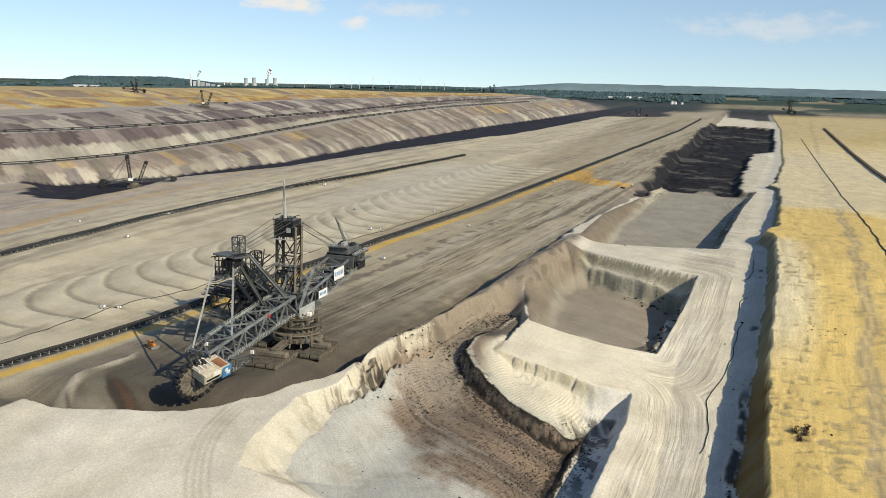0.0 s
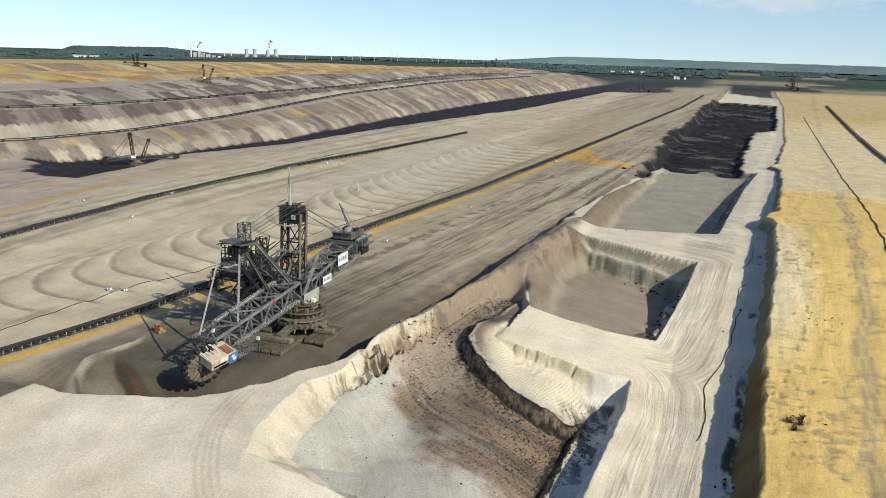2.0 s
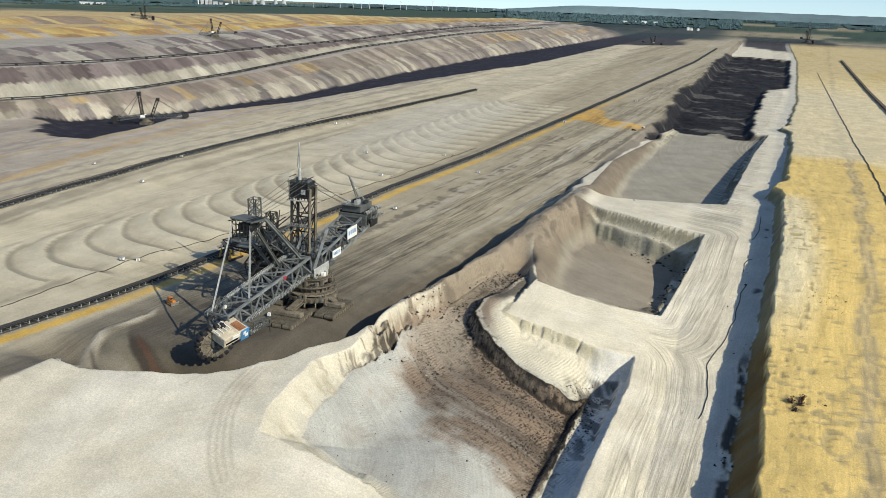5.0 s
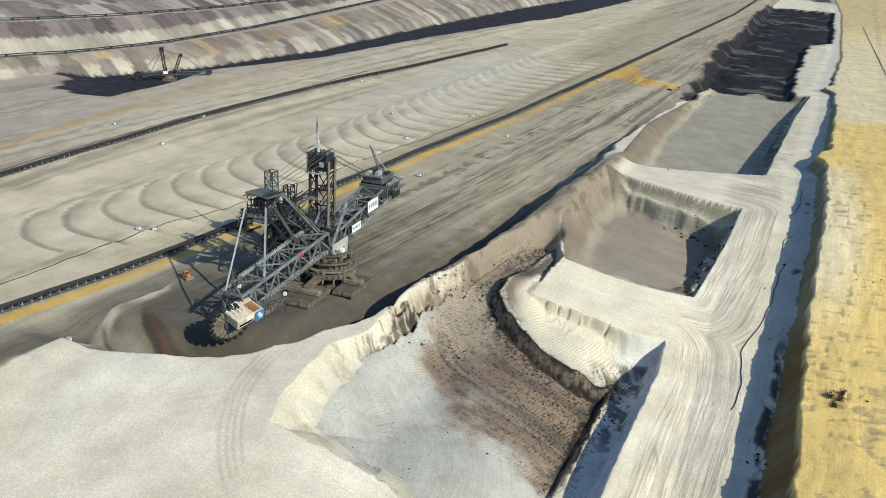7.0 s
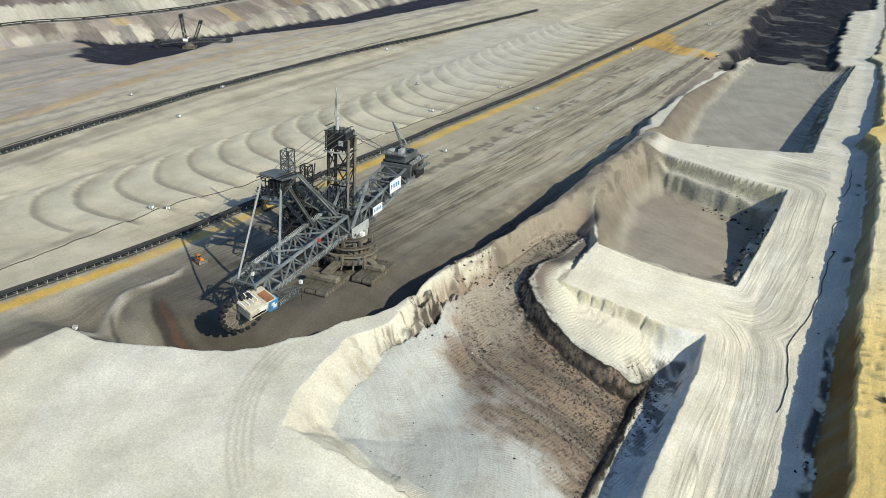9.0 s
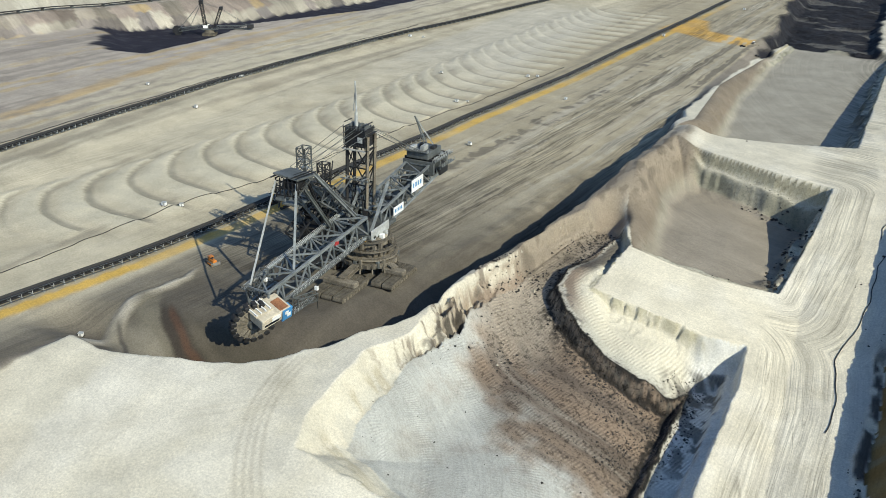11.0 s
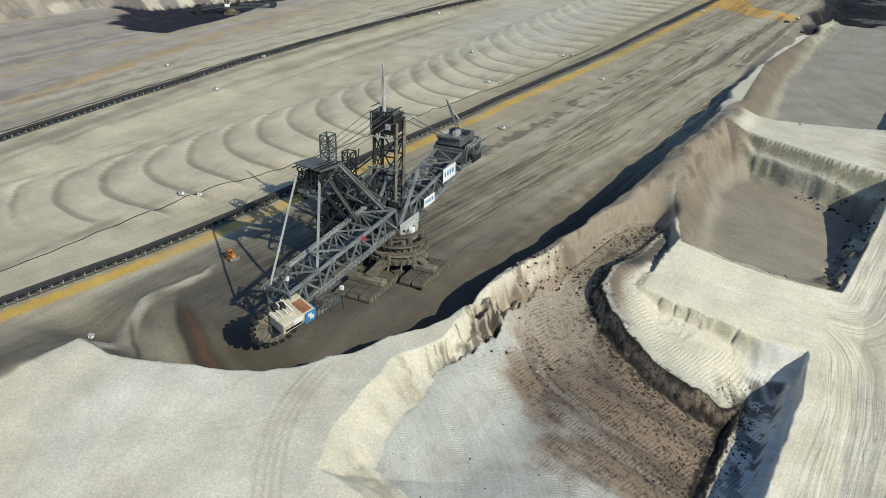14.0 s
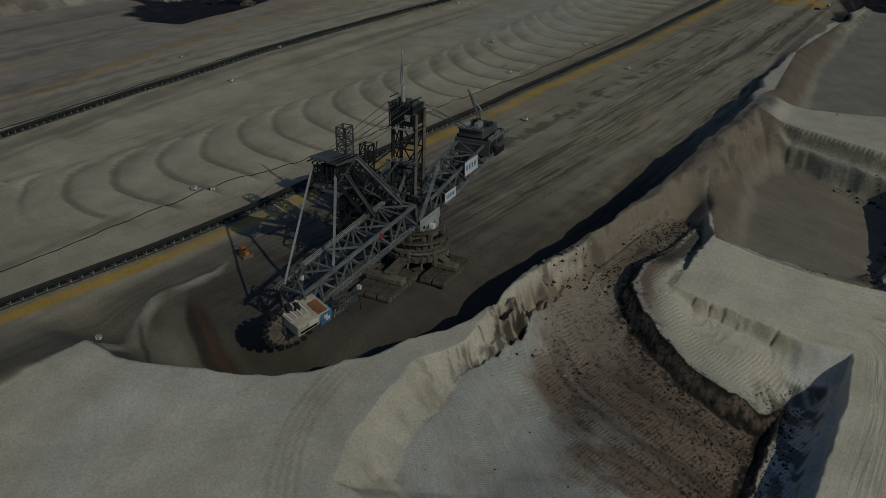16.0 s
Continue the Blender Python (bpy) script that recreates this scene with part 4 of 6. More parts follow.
# ---- machines ----
def lattice(root, name, a, b, w, h, bays, chord, brace, mat, taper=1.0):
    """A box girder between the middles of its ends: four chords, posts and diagonals."""
    a, b = Vector(a), Vector(b)
    way = (b - a).normalized()
    side = way.cross(Vector((0, 0, 1)))
    side = side.normalized() if side.length > 1e-3 else Vector((1, 0, 0))
    up = side.cross(way).normalized()

    def node(k, i, j):
        t = k / bays
        f = 1 + (taper - 1) * t
        return a.lerp(b, t) + side * (i * w / 2 * f) + up * (j * h / 2 * f)

    for i in (-1, 1):
        for j in (-1, 1):
            beam(name + "_chord", node(0, i, j), node(bays, i, j), chord, mat, root)
    for k in range(bays + 1):
        for i in (-1, 1):
            beam(name + "_post", node(k, i, -1), node(k, i, 1), brace, mat, root)
        for j in (-1, 1):
            beam(name + "_cross_member", node(k, -1, j), node(k, 1, j), brace, mat, root)
        if k < bays:
            s = 1 if k % 2 else -1
            for i in (-1, 1):
                beam(name + "_diagonal", node(k, i, s), node(k + 1, i, -s), brace, mat, root)
            for j in (-1, 1):
                beam(name + "_diagonal", node(k, s * j, j), node(k + 1, -s * j, j), brace, mat, root)


def gallery(root, a, b, w):
    """A walkway with posts and handrails on both sides."""
    a, b = Vector(a), Vector(b)
    side = (b - a).cross(Vector((0, 0, 1))).normalized() * (w / 2)
    walk_deck = beam("gallery_deck", a, b, w, STEEL, root, 0.25)
    bm = bmesh.new()
    n = max(2, int((b - a).length / 2.5))
    for s in (side, -side):
        tube(bm, a + s + Vector((0, 0, 1.3)), b + s + Vector((0, 0, 1.3)), 0.09, 4)
        tube(bm, a + s + Vector((0, 0, 0.7)), b + s + Vector((0, 0, 0.7)), 0.06, 4)
        for k in range(n + 1):
            p = a.lerp(b, k / n) + s
            tube(bm, p, p + Vector((0, 0, 1.35)), 0.09, 4)
    return part("gallery_railing", bm, PALE, root)


def crawler(root, x, y0, y1, z, w):
    """One crawler track with rounded ends, plates and rollers."""
    bm = bmesh.new()
    r, n = 1.35, 7
    ring = []
    for k in range(n + 1):
        t = math.pi * k / n
        ring.append((y0 + r - r * math.sin(t), r - r * math.cos(t)))
    for k in range(n + 1):
        t = math.pi * k / n
        ring.append((y1 - r + r * math.sin(t), r + r * math.cos(t)))
    left = [bm.verts.new((x - w / 2, a, z + b)) for a, b in ring]
    right = [bm.verts.new((x + w / 2, a, z + b)) for a, b in ring]
    bm.faces.new(left)
    bm.faces.new(right[::-1])
    for k in range(len(ring)):
        m = (k + 1) % len(ring)
        bm.faces.new((left[k], right[k], right[m], left[m]))
    track = part("crawler_track", bm, TRACK, root, "mud-caked crawler track")
    for k in range(int((y1 - y0) / 1.1)):
        y = y0 + 0.9 + k * 1.1
        boxed("track_plate", (x - w / 2 - 0.12, y, z + 2 * r), (x + w / 2 + 0.12, y + 0.8, z + 2 * r + 0.14), TRACK, track)
    for k in range(int((y1 - y0) / 2.4)):
        bm = bmesh.new()
        cyl(bm, (x + w / 2 + 0.1, y0 + 2.2 + k * 2.4, z + 1.1), 0.8, 0.8, 0.3, 12, "x")
        part("roller", bm, BROWN, track)
    return track


def excavator(place, label, group):
    root = thing("bucket_wheel_excavator", place, label, "excavator", group)
    # undercarriage
    for x in (7, 1.5, -4):
        crawler(root, x, -37, -14, 0, 4.6)
    for x in (19.5, 14):
        crawler(root, x, -17, 7, 0, 4.6)
    for x in (-13, -18.5):
        crawler(root, x, -10, 14, 0, 4.6)
    boxed("crawler_bridge", (-6.5, -27, 2.8), (9.5, -23, 5.2), BROWN, root, bevel=0.4)
    boxed("crawler_bridge", (11.5, -7, 2.8), (22, -3, 5.2), BROWN, root, bevel=0.4)
    boxed("crawler_bridge", (-21, 0, 2.8), (-10, 4, 5.2), BROWN, root, bevel=0.4)
    for a, b in (((2, -25, 5), (2, -8, 6.5)), ((17, -5, 5), (8, 0, 6.5)), ((-15, 2, 5), (-6, 2, 6.5))):
        beam("support_arm", a, b, 3.4, BROWN, root, 2.2)
    bm = bmesh.new()
    cyl(bm, (2, 0, 6.3), 12.2, 13.0, 2.6, 40)
    part("undercarriage_ring", bm, BROWN, root, "dusty ring girder under the slewing deck")
    bm = bmesh.new()
    cyl(bm, (2, 0, 10.2), 8.6, 8.6, 5.4, 40)
    part("turntable_drum", bm, BROWN, root)
    for ring_z, ring_r in ((9.0, 12.6), (12.6, 11.6), (16.4, 10.0)):
        bm = bmesh.new()
        cyl(bm, (2, 0, ring_z), ring_r, ring_r, 0.55, 40)
        deck = part("walkway_deck", bm, BROWN, root)
        for k in range(26):
            t = 2 * math.pi * k / 26
            c, s_ = math.cos(t), math.sin(t)
            beam("railing_post", (2 + (ring_r - 0.2) * c, (ring_r - 0.2) * s_, ring_z), (2 + (ring_r - 0.2) * c, (ring_r - 0.2) * s_, ring_z + 1.4), 0.15, BROWN, deck)
        bm = bmesh.new()
        hoop = [[bm.verts.new((2 + (ring_r - 0.2 + a) * math.cos(2 * math.pi * k / 26), (ring_r - 0.2 + a) * math.sin(2 * math.pi * k / 26), ring_z + 1.4 + b)) for k in range(26)]
                for a, b in ((-0.08, -0.08), (0.08, -0.08), (0.08, 0.08), (-0.08, 0.08))]
        for m in range(4):
            for k in range(26):
                bm.faces.new((hoop[m][k], hoop[m][(k + 1) % 26], hoop[(m + 1) % 4][(k + 1) % 26], hoop[(m + 1) % 4][k]))
        part("handrail", bm, BROWN, deck)
    for k in range(22):
        t = 2 * math.pi * k / 22
        c, s_ = math.cos(t), math.sin(t)
        beam("drum_rib", (2 + 8.8 * c, 8.8 * s_, 9.4), (2 + 10.6 * c, 10.6 * s_, 13.0), 0.7, BROWN, root)
        boxed("drum_box", (2 + 9.8 * c - 0.7, 9.8 * s_ - 0.7, 13.2), (2 + 9.8 * c + 0.7, 9.8 * s_ + 0.7, 14.2 + 0.9 * ((k * 7) % 3)), BROWN if k % 3 else DARK, root)
    for k in range(30):
        t = 2 * math.pi * (k + 0.3) / 30
        c, s_ = math.cos(t), math.sin(t)
        h = 1.2 + 0.8 * ((k * 5) % 4)
        boxed("deck_equipment", (2 + 12.2 * c - 0.8, 12.2 * s_ - 0.8, 5.4 + 1.2 * ((k * 3) % 3)), (2 + 12.2 * c + 0.8, 12.2 * s_ + 0.8, 6.0 + 1.2 * ((k * 3) % 3) + h), (BROWN, TRACK, STEEL, BROWN)[k % 4], root, bevel=0.2)
        if k % 2:
            beam("deck_strut", (2 + 13.4 * c, 13.4 * s_, 3.2), (2 + 10.4 * c, 10.4 * s_, 9.4), 0.6, BROWN, root)
    bm = bmesh.new()
    cyl(bm, (2, 0, 15.0), 8.2, 7.6, 4.6, 32)
    part("slewing_house", bm, BROWN, root, "dusty drum-shaped house on the slewing deck")
    for k, (dx, dy, c) in enumerate(((6.5, -5.5, PALE), (9.0, -1.5, WHITE), (8.0, 3.2, PALE), (3.4, -7.6, YELLOW), (-1.0, -8.4, PALE), (6.0, 6.6, BEIGE), (8.9, 1.0, BEIGE))):
        boxed("machine_cabinet", (dx - 1.0, dy - 1.0, 16.6), (dx + 1.1, dy + 1.0, 19.2 - 0.25 * k), c, root, bevel=0.15)
    boxed("slewing_platform", (-8, -9, 18.2), (7, 16, 20.0), STEEL, root, bevel=0.3)
    bm = bmesh.new()
    box(bm, (6.8, -8, 17.6), (7.6, 8, 22.2), 0.3)
    part("side_plate", bm, PALE, root, "pale grey bolted side plate")
    # wheel boom
    lattice(root, "wheel_boom", (-0.8, -7, 24), (-7.8, -70, 14.3), 12.5, 9.0, 8, 1.05, 0.6, GIRDER, 0.9)
    trough = boxed("boom_conveyor", (-4.5, -66, 12.0), (-1.9, -8, 12.8), DARK, root)
    trough.matrix_basis = Matrix.Translation((0, 0, 1.0)) @ Matrix.Rotation(radians(-6.2), 4, "X")
    boxed("red_winch", (1.0, -31, 23.2), (3.4, -28.4, 24.8), RED, root, bevel=0.2)
    gallery(root, (5.9, -12, 19.2), (0.6, -60, 12.0), 1.6)
    gallery(root, (-6.9, -12, 27.6), (-12.2, -58, 20.0), 1.6)
    # bucket wheel
    c = Vector((-5.6, -77.0, 8.0))
    bm = bmesh.new()
    cyl(bm, c, 7.7, 7.7, 2.4, 48, "x")
    wheel = part("bucket_wheel", bm, BROWN, root, "dust-brown bucket wheel")
    wheel.matrix_basis = Matrix.Translation(c) @ Matrix.Rotation(radians(-34), 4, "Z") @ Matrix.Rotation(radians(14), 4, "Y") @ Matrix.Translation(-c)
    bm = bmesh.new()
    cyl(bm, c + Vector((1.5, 0, 0)), 3.0, 2.2, 1.4, 24, "x")
    part("wheel_hub", bm, STEEL, wheel)
    for k in range(18):
        t = 2 * math.pi * k / 18
        bm = bmesh.new()
        box(bm, (-1.5, -0.9, -0.1), (1.5, 1.0, 2.3), 0.25)
        bucket = part("bucket", bm, DARK, wheel)
        bucket.matrix_basis = Matrix.Translation(c) @ Matrix.Rotation(t, 4, "X") @ Matrix.Translation((0, 0, 7.0))
        beam("wheel_rib", c + Vector((1.25, 2.8 * math.sin(-t), 2.8 * math.cos(t))), c + Vector((1.25, 6.4 * math.sin(-t), 6.4 * math.cos(t))), 0.35, BROWN, wheel)
    # wheel house
    bm = bmesh.new()
    box(bm, (-2.6, -74, 11.5), (7.2, -60, 16.2), 0.3)
    body = part("wheel_house_body", bm, BEIGE, root, "beige sheet-clad wheel drive house")
    hub = Vector((2, -67, 13))
    body.matrix_basis = Matrix.Translation(hub + Vector((-2.8, -6.8, -1.4))) @ Matrix.Rotation(radians(-14), 4, "Z") @ Matrix.Rotation(radians(17), 4, "Y") @ Matrix.Rotation(radians(8), 4, "X") @ Matrix.Scale(0.98, 4) @ Matrix.Translation(-hub)
    roof = boxed("wheel_house_roof", (-3.0, -74.6, 16.1), (4.0, -66, 16.6), BEIGE, body)
    for k in range(4):
        boxed("roof_rib", (-2.9, -74.2 + k * 2.2, 16.6), (3.8, -73.8 + k * 2.2, 17.3), WHITE, body)
    boxed("rust_patch", (0.5, -65, 16.15), (6.6, -61, 16.4), RUST, body)
    boxed("blue_panel", (4.4, -64.4, 10.6), (7.5, -59.6, 16.0), BLUE, body, "blue side panel with a plain white mark")
    boxed("white_panel", (7.1, -69.5, 13.8), (7.45, -65.2, 15.6), WHITE, body)
    boxed("white_panel", (7.52, -63.2, 13.6), (7.62, -61.6, 15.2), WHITE, body)
    boxed("white_panel", (7.52, -62.2, 12.0), (7.62, -60.4, 13.7), WHITE, body)
    boxed("window_band", (7.15, -73, 12.6), (7.4, -66, 13.5), GLASS, body)
    boxed("white_panel", (7.1, -73.4, 13.8), (7.4, -70.4, 15.4), BEIGE, body)
    lattice(root, "front_gantry", (-10, -70, 16), (-11, -60, 21), 4, 3.4, 3, 0.4, 0.28, STEEL)
    gallery(root, (-13, -72, 17.5), (-12.5, -60, 19.5), 1.4)
    gallery(root, (5.8, -67, 9.5), (6.2, -54, 9.6), 1.4)
    lattice(root, "side_gallery", (5.0, -64, 12.5), (6.8, -53, 11.0), 3, 3, 4, 0.3, 0.2, STEEL)
    for p in ((-9.5, -64, 18.5), (6.0, -52, 13.0)):
        boxed("flood_lamp", (p[0], p[1], p[2]), (p[0] + 1.3, p[1] + 1.1, p[2] + 1.5), WHITE, root, "white lamp box")
    beam("hanging_hose", (6.6, -51.5, 13), (6.8, -51.3, 4.5), 0.3, RUBBER, root)
    # central pylon
    for x in (-13.4, -3.2):
        for y in (6, 12.5):
            beam("pylon_leg", (x, y, 15.0), (x + 2.2, y - 1.5, 60), 1.15, DARK if x < -5 else BROWN, root)
    for z0, z1 in ((30, 37), (37, 45), (45, 53)):
        for y in (5, 11.5):
            f = lambda z: 2.2 * (z - 15) / 51
            yy = lambda z: y + 1 - 1.5 * (z - 15) / 51
            beam("pylon_tie", (-13.4 + f(z0), yy(z0), z0), (-3.2 + f(z0), yy(z0), z0), 0.5, DARK, root)
            beam("pylon_brace", (-13.4 + f(z1), yy(z1), z1), (-8.3 + f(z0), yy(z0), z0), 0.45, DARK, root)
            beam("pylon_brace", (-3.2 + f(z1), yy(z1), z1), (-8.3 + f(z0), yy(z0), z0), 0.45, DARK, root)
        for x in (-13.4, -3.2):
            beam("pylon_brace", (x + f(z0), 6, z0), (x + f(z1), 11.5, z1), 0.4, DARK, root)
    head = boxed("pylon_head", (-12.5, 4.2, 54.6), (-2.1, 11.7, 62.9), DARK, root, "black plated pylon head with rope sheaves", 0.3)
    for k in range(4):
        bm = bmesh.new()
        cyl(bm, (-10.4 + k * 2.3, 8, 62.8), 2.1, 2.1, 0.7, 20, "x")
        part("rope_sheave", bm, STEEL, head)
    for k in range(7):
        beam("head_frame", (-12.6 + k * 1.75, 3.9, 54), (-12.6 + k * 1.75, 3.9 + 0.4 * (k % 2), 63.6 - 1.0 * (k % 3)), 0.35, DARK, head)
        beam("head_frame", (-12.6 + k * 1.75, 12.0, 54), (-12.6 + k * 1.75, 12.0, 63.4 - 0.9 * ((k + 1) % 3)), 0.35, STEEL, head)
    for k in range(4):
        beam("head_frame", (-12.6, 3.9, 55.5 + k * 2.6), (-2.0, 3.9, 55.5 + k * 3), 0.3, DARK, head)
        beam("head_frame", (-2.0, 3.9, 55.5 + k * 2.6), (-2.0, 12.0, 55.5 + k * 2.6), 0.3, STEEL, head)
    for k in range(6):
        boxed("head_platform", (-13.6 + 0.5 * (k % 2), 3.0 + (k % 3), 53.6 + k * 2.3), (-12.6, 12.6 - (k % 2), 53.8 + k * 2.3), DARK, head)
        boxed("head_platform", (-2.2, 3.0 + (k % 2), 53.6 + k * 2.3), (-0.6 - 0.5 * (k % 3), 12.4 - (k % 3), 53.8 + k * 2.3), DARK, head)
    boxed("head_front_platform", (-12.8, 2.6, 53.4), (-1.6, 3.8, 53.8), PALE, head)
    boxed("head_marks", (-5.6, 3.5, 57), (-3.2, 3.56, 59.5), PALE, head)
    for k in range(9):
        beam("head_railing", (-12.6 + k * 1.32, 3.7, 62.4), (-12.6 + k * 1.32, 3.7, 64.4), 0.16, STEEL, head)
    bm = bmesh.new()
    cyl(bm, (-8.0, 7, 66.4), 0.9, 0.7, 6.5, 12)
    part("mast_foot", bm, PALE, head)
    beam("antenna_mast", (-7.9, 7, 70), (-8.3, 7, 83), 0.55, PALE, root)
    beam("antenna_mast", (-9.3, 7, 70), (-8.6, 7, 78), 0.3, PALE, root)
    # front pylon and its stays
    roof = boxed("front_pylon_roof", (-6.0, -6.4, 0), (6.0, 6.4, 0.9), STEEL, root, "weathered grey roof of the front pylon's head", 0.2)
    roof.matrix_basis = Matrix.Translation((-14.2, -33, 51.8)) @ Matrix.Rotation(radians(-7), 4, "X") @ Matrix.Rotation(radians(6), 4, "Y")
    boxed("front_pylon_machinery", (-17.5, -37, 46.5), (-11.5, -29, 50.5), DARK, root, bevel=0.4)
    for k in range(6):
        x0 = -19.4 + 2.0 * k
        beam("pylon_head_frame", (x0, -38.5, 43.5 + 1.2 * (k % 2)), (x0, -38.5, 52.0), 0.42, DARK, root)
        beam("pylon_head_frame", (x0, -38.5, 44.5), (x0 + 1.0, -27.5, 51.0), 0.36, STEEL if k % 2 else DARK, root)
    for k in range(3):
        beam("pylon_head_frame", (-19.4, -38.5, 44.5 + 3 * k), (-9.4, -38.5, 44.8 + 3 * k), 0.4, DARK, root)
    boxed("head_cab", (-20.5, -38, 41.5), (-15.5, -32, 44.5), STEEL, root, bevel=0.3)
    for k in range(6):
        beam("roof_rib", (-20.5 + k * 2.5, -40.2, 52.2 + 0.3 * k), (-20.5 + k * 2.5, -26.2, 51.0 + 0.3 * k), 0.4, DARK, root)
    for x0, x1 in ((-17, -7.5), (-9, 0.5)):
        beam("back_stay", (x0, -27, 52), (x1, -5, 24), 1.9, GIRDER, root, 1.5)
    for k in range(7):
        f = (k + 0.5) / 7
        beam("stay_tie", (-17 + 9.5 * f, -27 + 22 * f, 52 - 28 * f), (-9 + 9.5 * f, -27 + 22 * f, 52 - 28 * f), 0.45, STEEL, root)
    for x in (-18, -9.5):
        beam("pylon_leg", (x, -33, 47), (x * 0.6, -20, 26), 1.3, STEEL, root)
        beam("pylon_leg", (x - 1, -28, 47), (x - 4, -10, 20), 1.1, DARK, root)
    beam("boom_stay", (-19.5, -38, 51), (-12.0, -69, 18.5), 0.6, PALE, root)
    beam("boom_stay", (-10.5, -37, 50), (-2.0, -54, 20), 0.9, GIRDER, root)
    lattice(root, "stair_tower", (-24.5, -10, 14), (-24.5, -10, 56), 4.2, 5.0, 12, 0.5, 0.32, STEEL)
    for k in range(9):
        boxed("stair_landing", (-26.6, -12.2 + 2 * (k % 2), 17 + 4.2 * k), (-22.4, -9.8 + 2 * (k % 2), 17.25 + 4.2 * k), PALE, root)
    lattice(root, "cable_tower", (-18.5, -5, 14), (-18.5, -4, 48), 4.0, 4.0, 10, 0.5, 0.32, DARK)
    lattice(root, "drive_frame", (-20, -24, 18), (-14, -4, 36), 9, 10, 5, 0.6, 0.42, DARK)
    lattice(root, "drive_frame", (-12, -20, 40), (-10, 2, 24), 7, 6, 5, 0.55, 0.4, STEEL)
    boxed("drive_house", (-22, -20, 17), (-11, -5, 25), DARK, root, "dark plated drive house", 0.6)
    boxed("drive_roof", (-24, -29, 36), (-16, -21, 37), STEEL, root, bevel=0.2)
    boxed("drive_roof", (-21, -16, 30), (-12, -6, 31), DARK, root, bevel=0.2)
    for k in range(16):
        z0 = 18 + (k % 4) * 7
        beam("inner_frame", (-23 + k * 1.0, -22 + (k * 7) % 13, z0), (-15 + (k * 3) % 11, -12 + (k * 5) % 15, z0 + 10), 0.5, DARK if k % 2 else STEEL, root)
    for k in range(10):
        boxed("machine_box", (-16 + (k * 5) % 14, -4 + (k * 7) % 16, 20), (-13.6 + (k * 5) % 14, -1.6 + (k * 7) % 16, 22 + (k * 3) % 5), DARK if k % 3 else STEEL, root, bevel=0.15)
    for k in range(12):
        beam("inner_frame", (-14 + k * 1.3, 1 + (k * 5) % 12, 20), (-13 + ((k * 4) % 11), 2 + (k * 3) % 12, 33), 0.45, STEEL if k % 2 else DARK, root)
    gallery(root, (-26.5, -30, 38), (-26.5, -12, 38), 1.6)
    gallery(root, (-14, 14, 31), (0, 14, 31), 1.6)
    gallery(root, (-14, 3, 40), (0, 3, 40), 1.6)
    # rear boom with its ballast
    lattice(root, "rear_boom", (-1, 5, 22), (1, 66, 33.5), 12.5, 8.5, 8, 1.0, 0.55, GIRDER)
    for x in (6.0, -7.5):
        beam("pylon_strut", (x, -6, 21), (x * 0.9 - 1, 13, 38), 1.1, GIRDER, root)
        beam("pylon_strut", (x * 0.9 - 1, 13, 38), (x, 30, 26), 0.8, STEEL, root)
    gallery(root, (-8.6, 12, 22), (-7.2, 60, 31.5), 1.6)
    for k in range(9):
        boxed("deck_box", (-4.5 + (k * 5) % 7, 10 + k * 4.6, 20.6 + k * 0.9), (-2 + (k * 5) % 7, 13 + k * 4.6, 23.4 + k * 0.9), DARK if k % 2 else STEEL, root, bevel=0.2)
    deck2 = boxed("rear_deck", (-3.4, 8, 0), (5.4, 60, 0.5), STEEL, root)
    deck2.matrix_basis = Matrix.Translation((0, 0, 18.0)) @ Matrix.Rotation(radians(11.2), 4, "X")
    for y0, y1, z0, z1, n in ((12, 21.5, 22.2, 26.2, 5), (30, 42, 27.5, 33.5, 4)):
        sign = boxed("sign_board", (7.5, y0, z0), (7.8, y1, z1), WHITE, root, "white sign board with plain dark bars", 0.05)
        for k in range(n):
            u0 = y0 + 1.0 + k * (y1 - y0 - 2) / n
            boxed("bar", (7.8, u0, z0 + (z1 - z0) * 0.35), (7.84, u0 + (y1 - y0) / n * 0.45, z0 + (z1 - z0) * 0.72), BLUE, sign)
    boxed("ballast_house", (-6, 51, 37), (6, 66, 41), STEEL, root, "grey machine house on the ballast end", 0.4)
    for k in range(10):
        boxed("ballast_cell", (-7.4, 50 + k * 1.9, 30 + (k % 3)), (9.4 - (k % 4), 51.2 + k * 1.9, 36.6 + (k % 2)), DARK if k % 2 else STEEL, root, bevel=0.15)
    gallery(root, (9.6, 50, 37), (9.6, 70, 37), 1.6)
    gallery(root, (-8.5, 69.5, 36), (9.5, 69.5, 36), 1.6)
    gallery(root, (-6, 50.4, 41), (6, 50.4, 41), 1.4)
    for k in range(4):
        boxed("roof_box", (-5 + k * 3.0, 52 + (k % 2) * 5, 41), (-2.9 + k * 3.0, 57 + (k % 2) * 4, 42.6 + 0.5 * (k % 3)), DARK if k % 2 else PALE, root, bevel=0.2)
    boxed("ballast_block", (-5, 60, 27), (8.5, 69, 33.5), DARK, root, bevel=0.5)
    boxed("rear_gallery", (9, 56, 33), (11.5, 70, 33.4), STEEL, root)
    for k in range(8):
        beam("gallery_post", (11.4, 56 + k * 2, 33.4), (11.4, 56 + k * 2, 35.2), 0.18, PALE, root)
    for x in (-0.5, 3.5):
        beam("crane_leg", (x, 64, 40), (-4.5, 57, 56.5), 0.55, PALE, root)
    beam("crane_leg", (1.5, 58, 40), (-4.5, 57, 56.5), 0.4, STEEL, root)
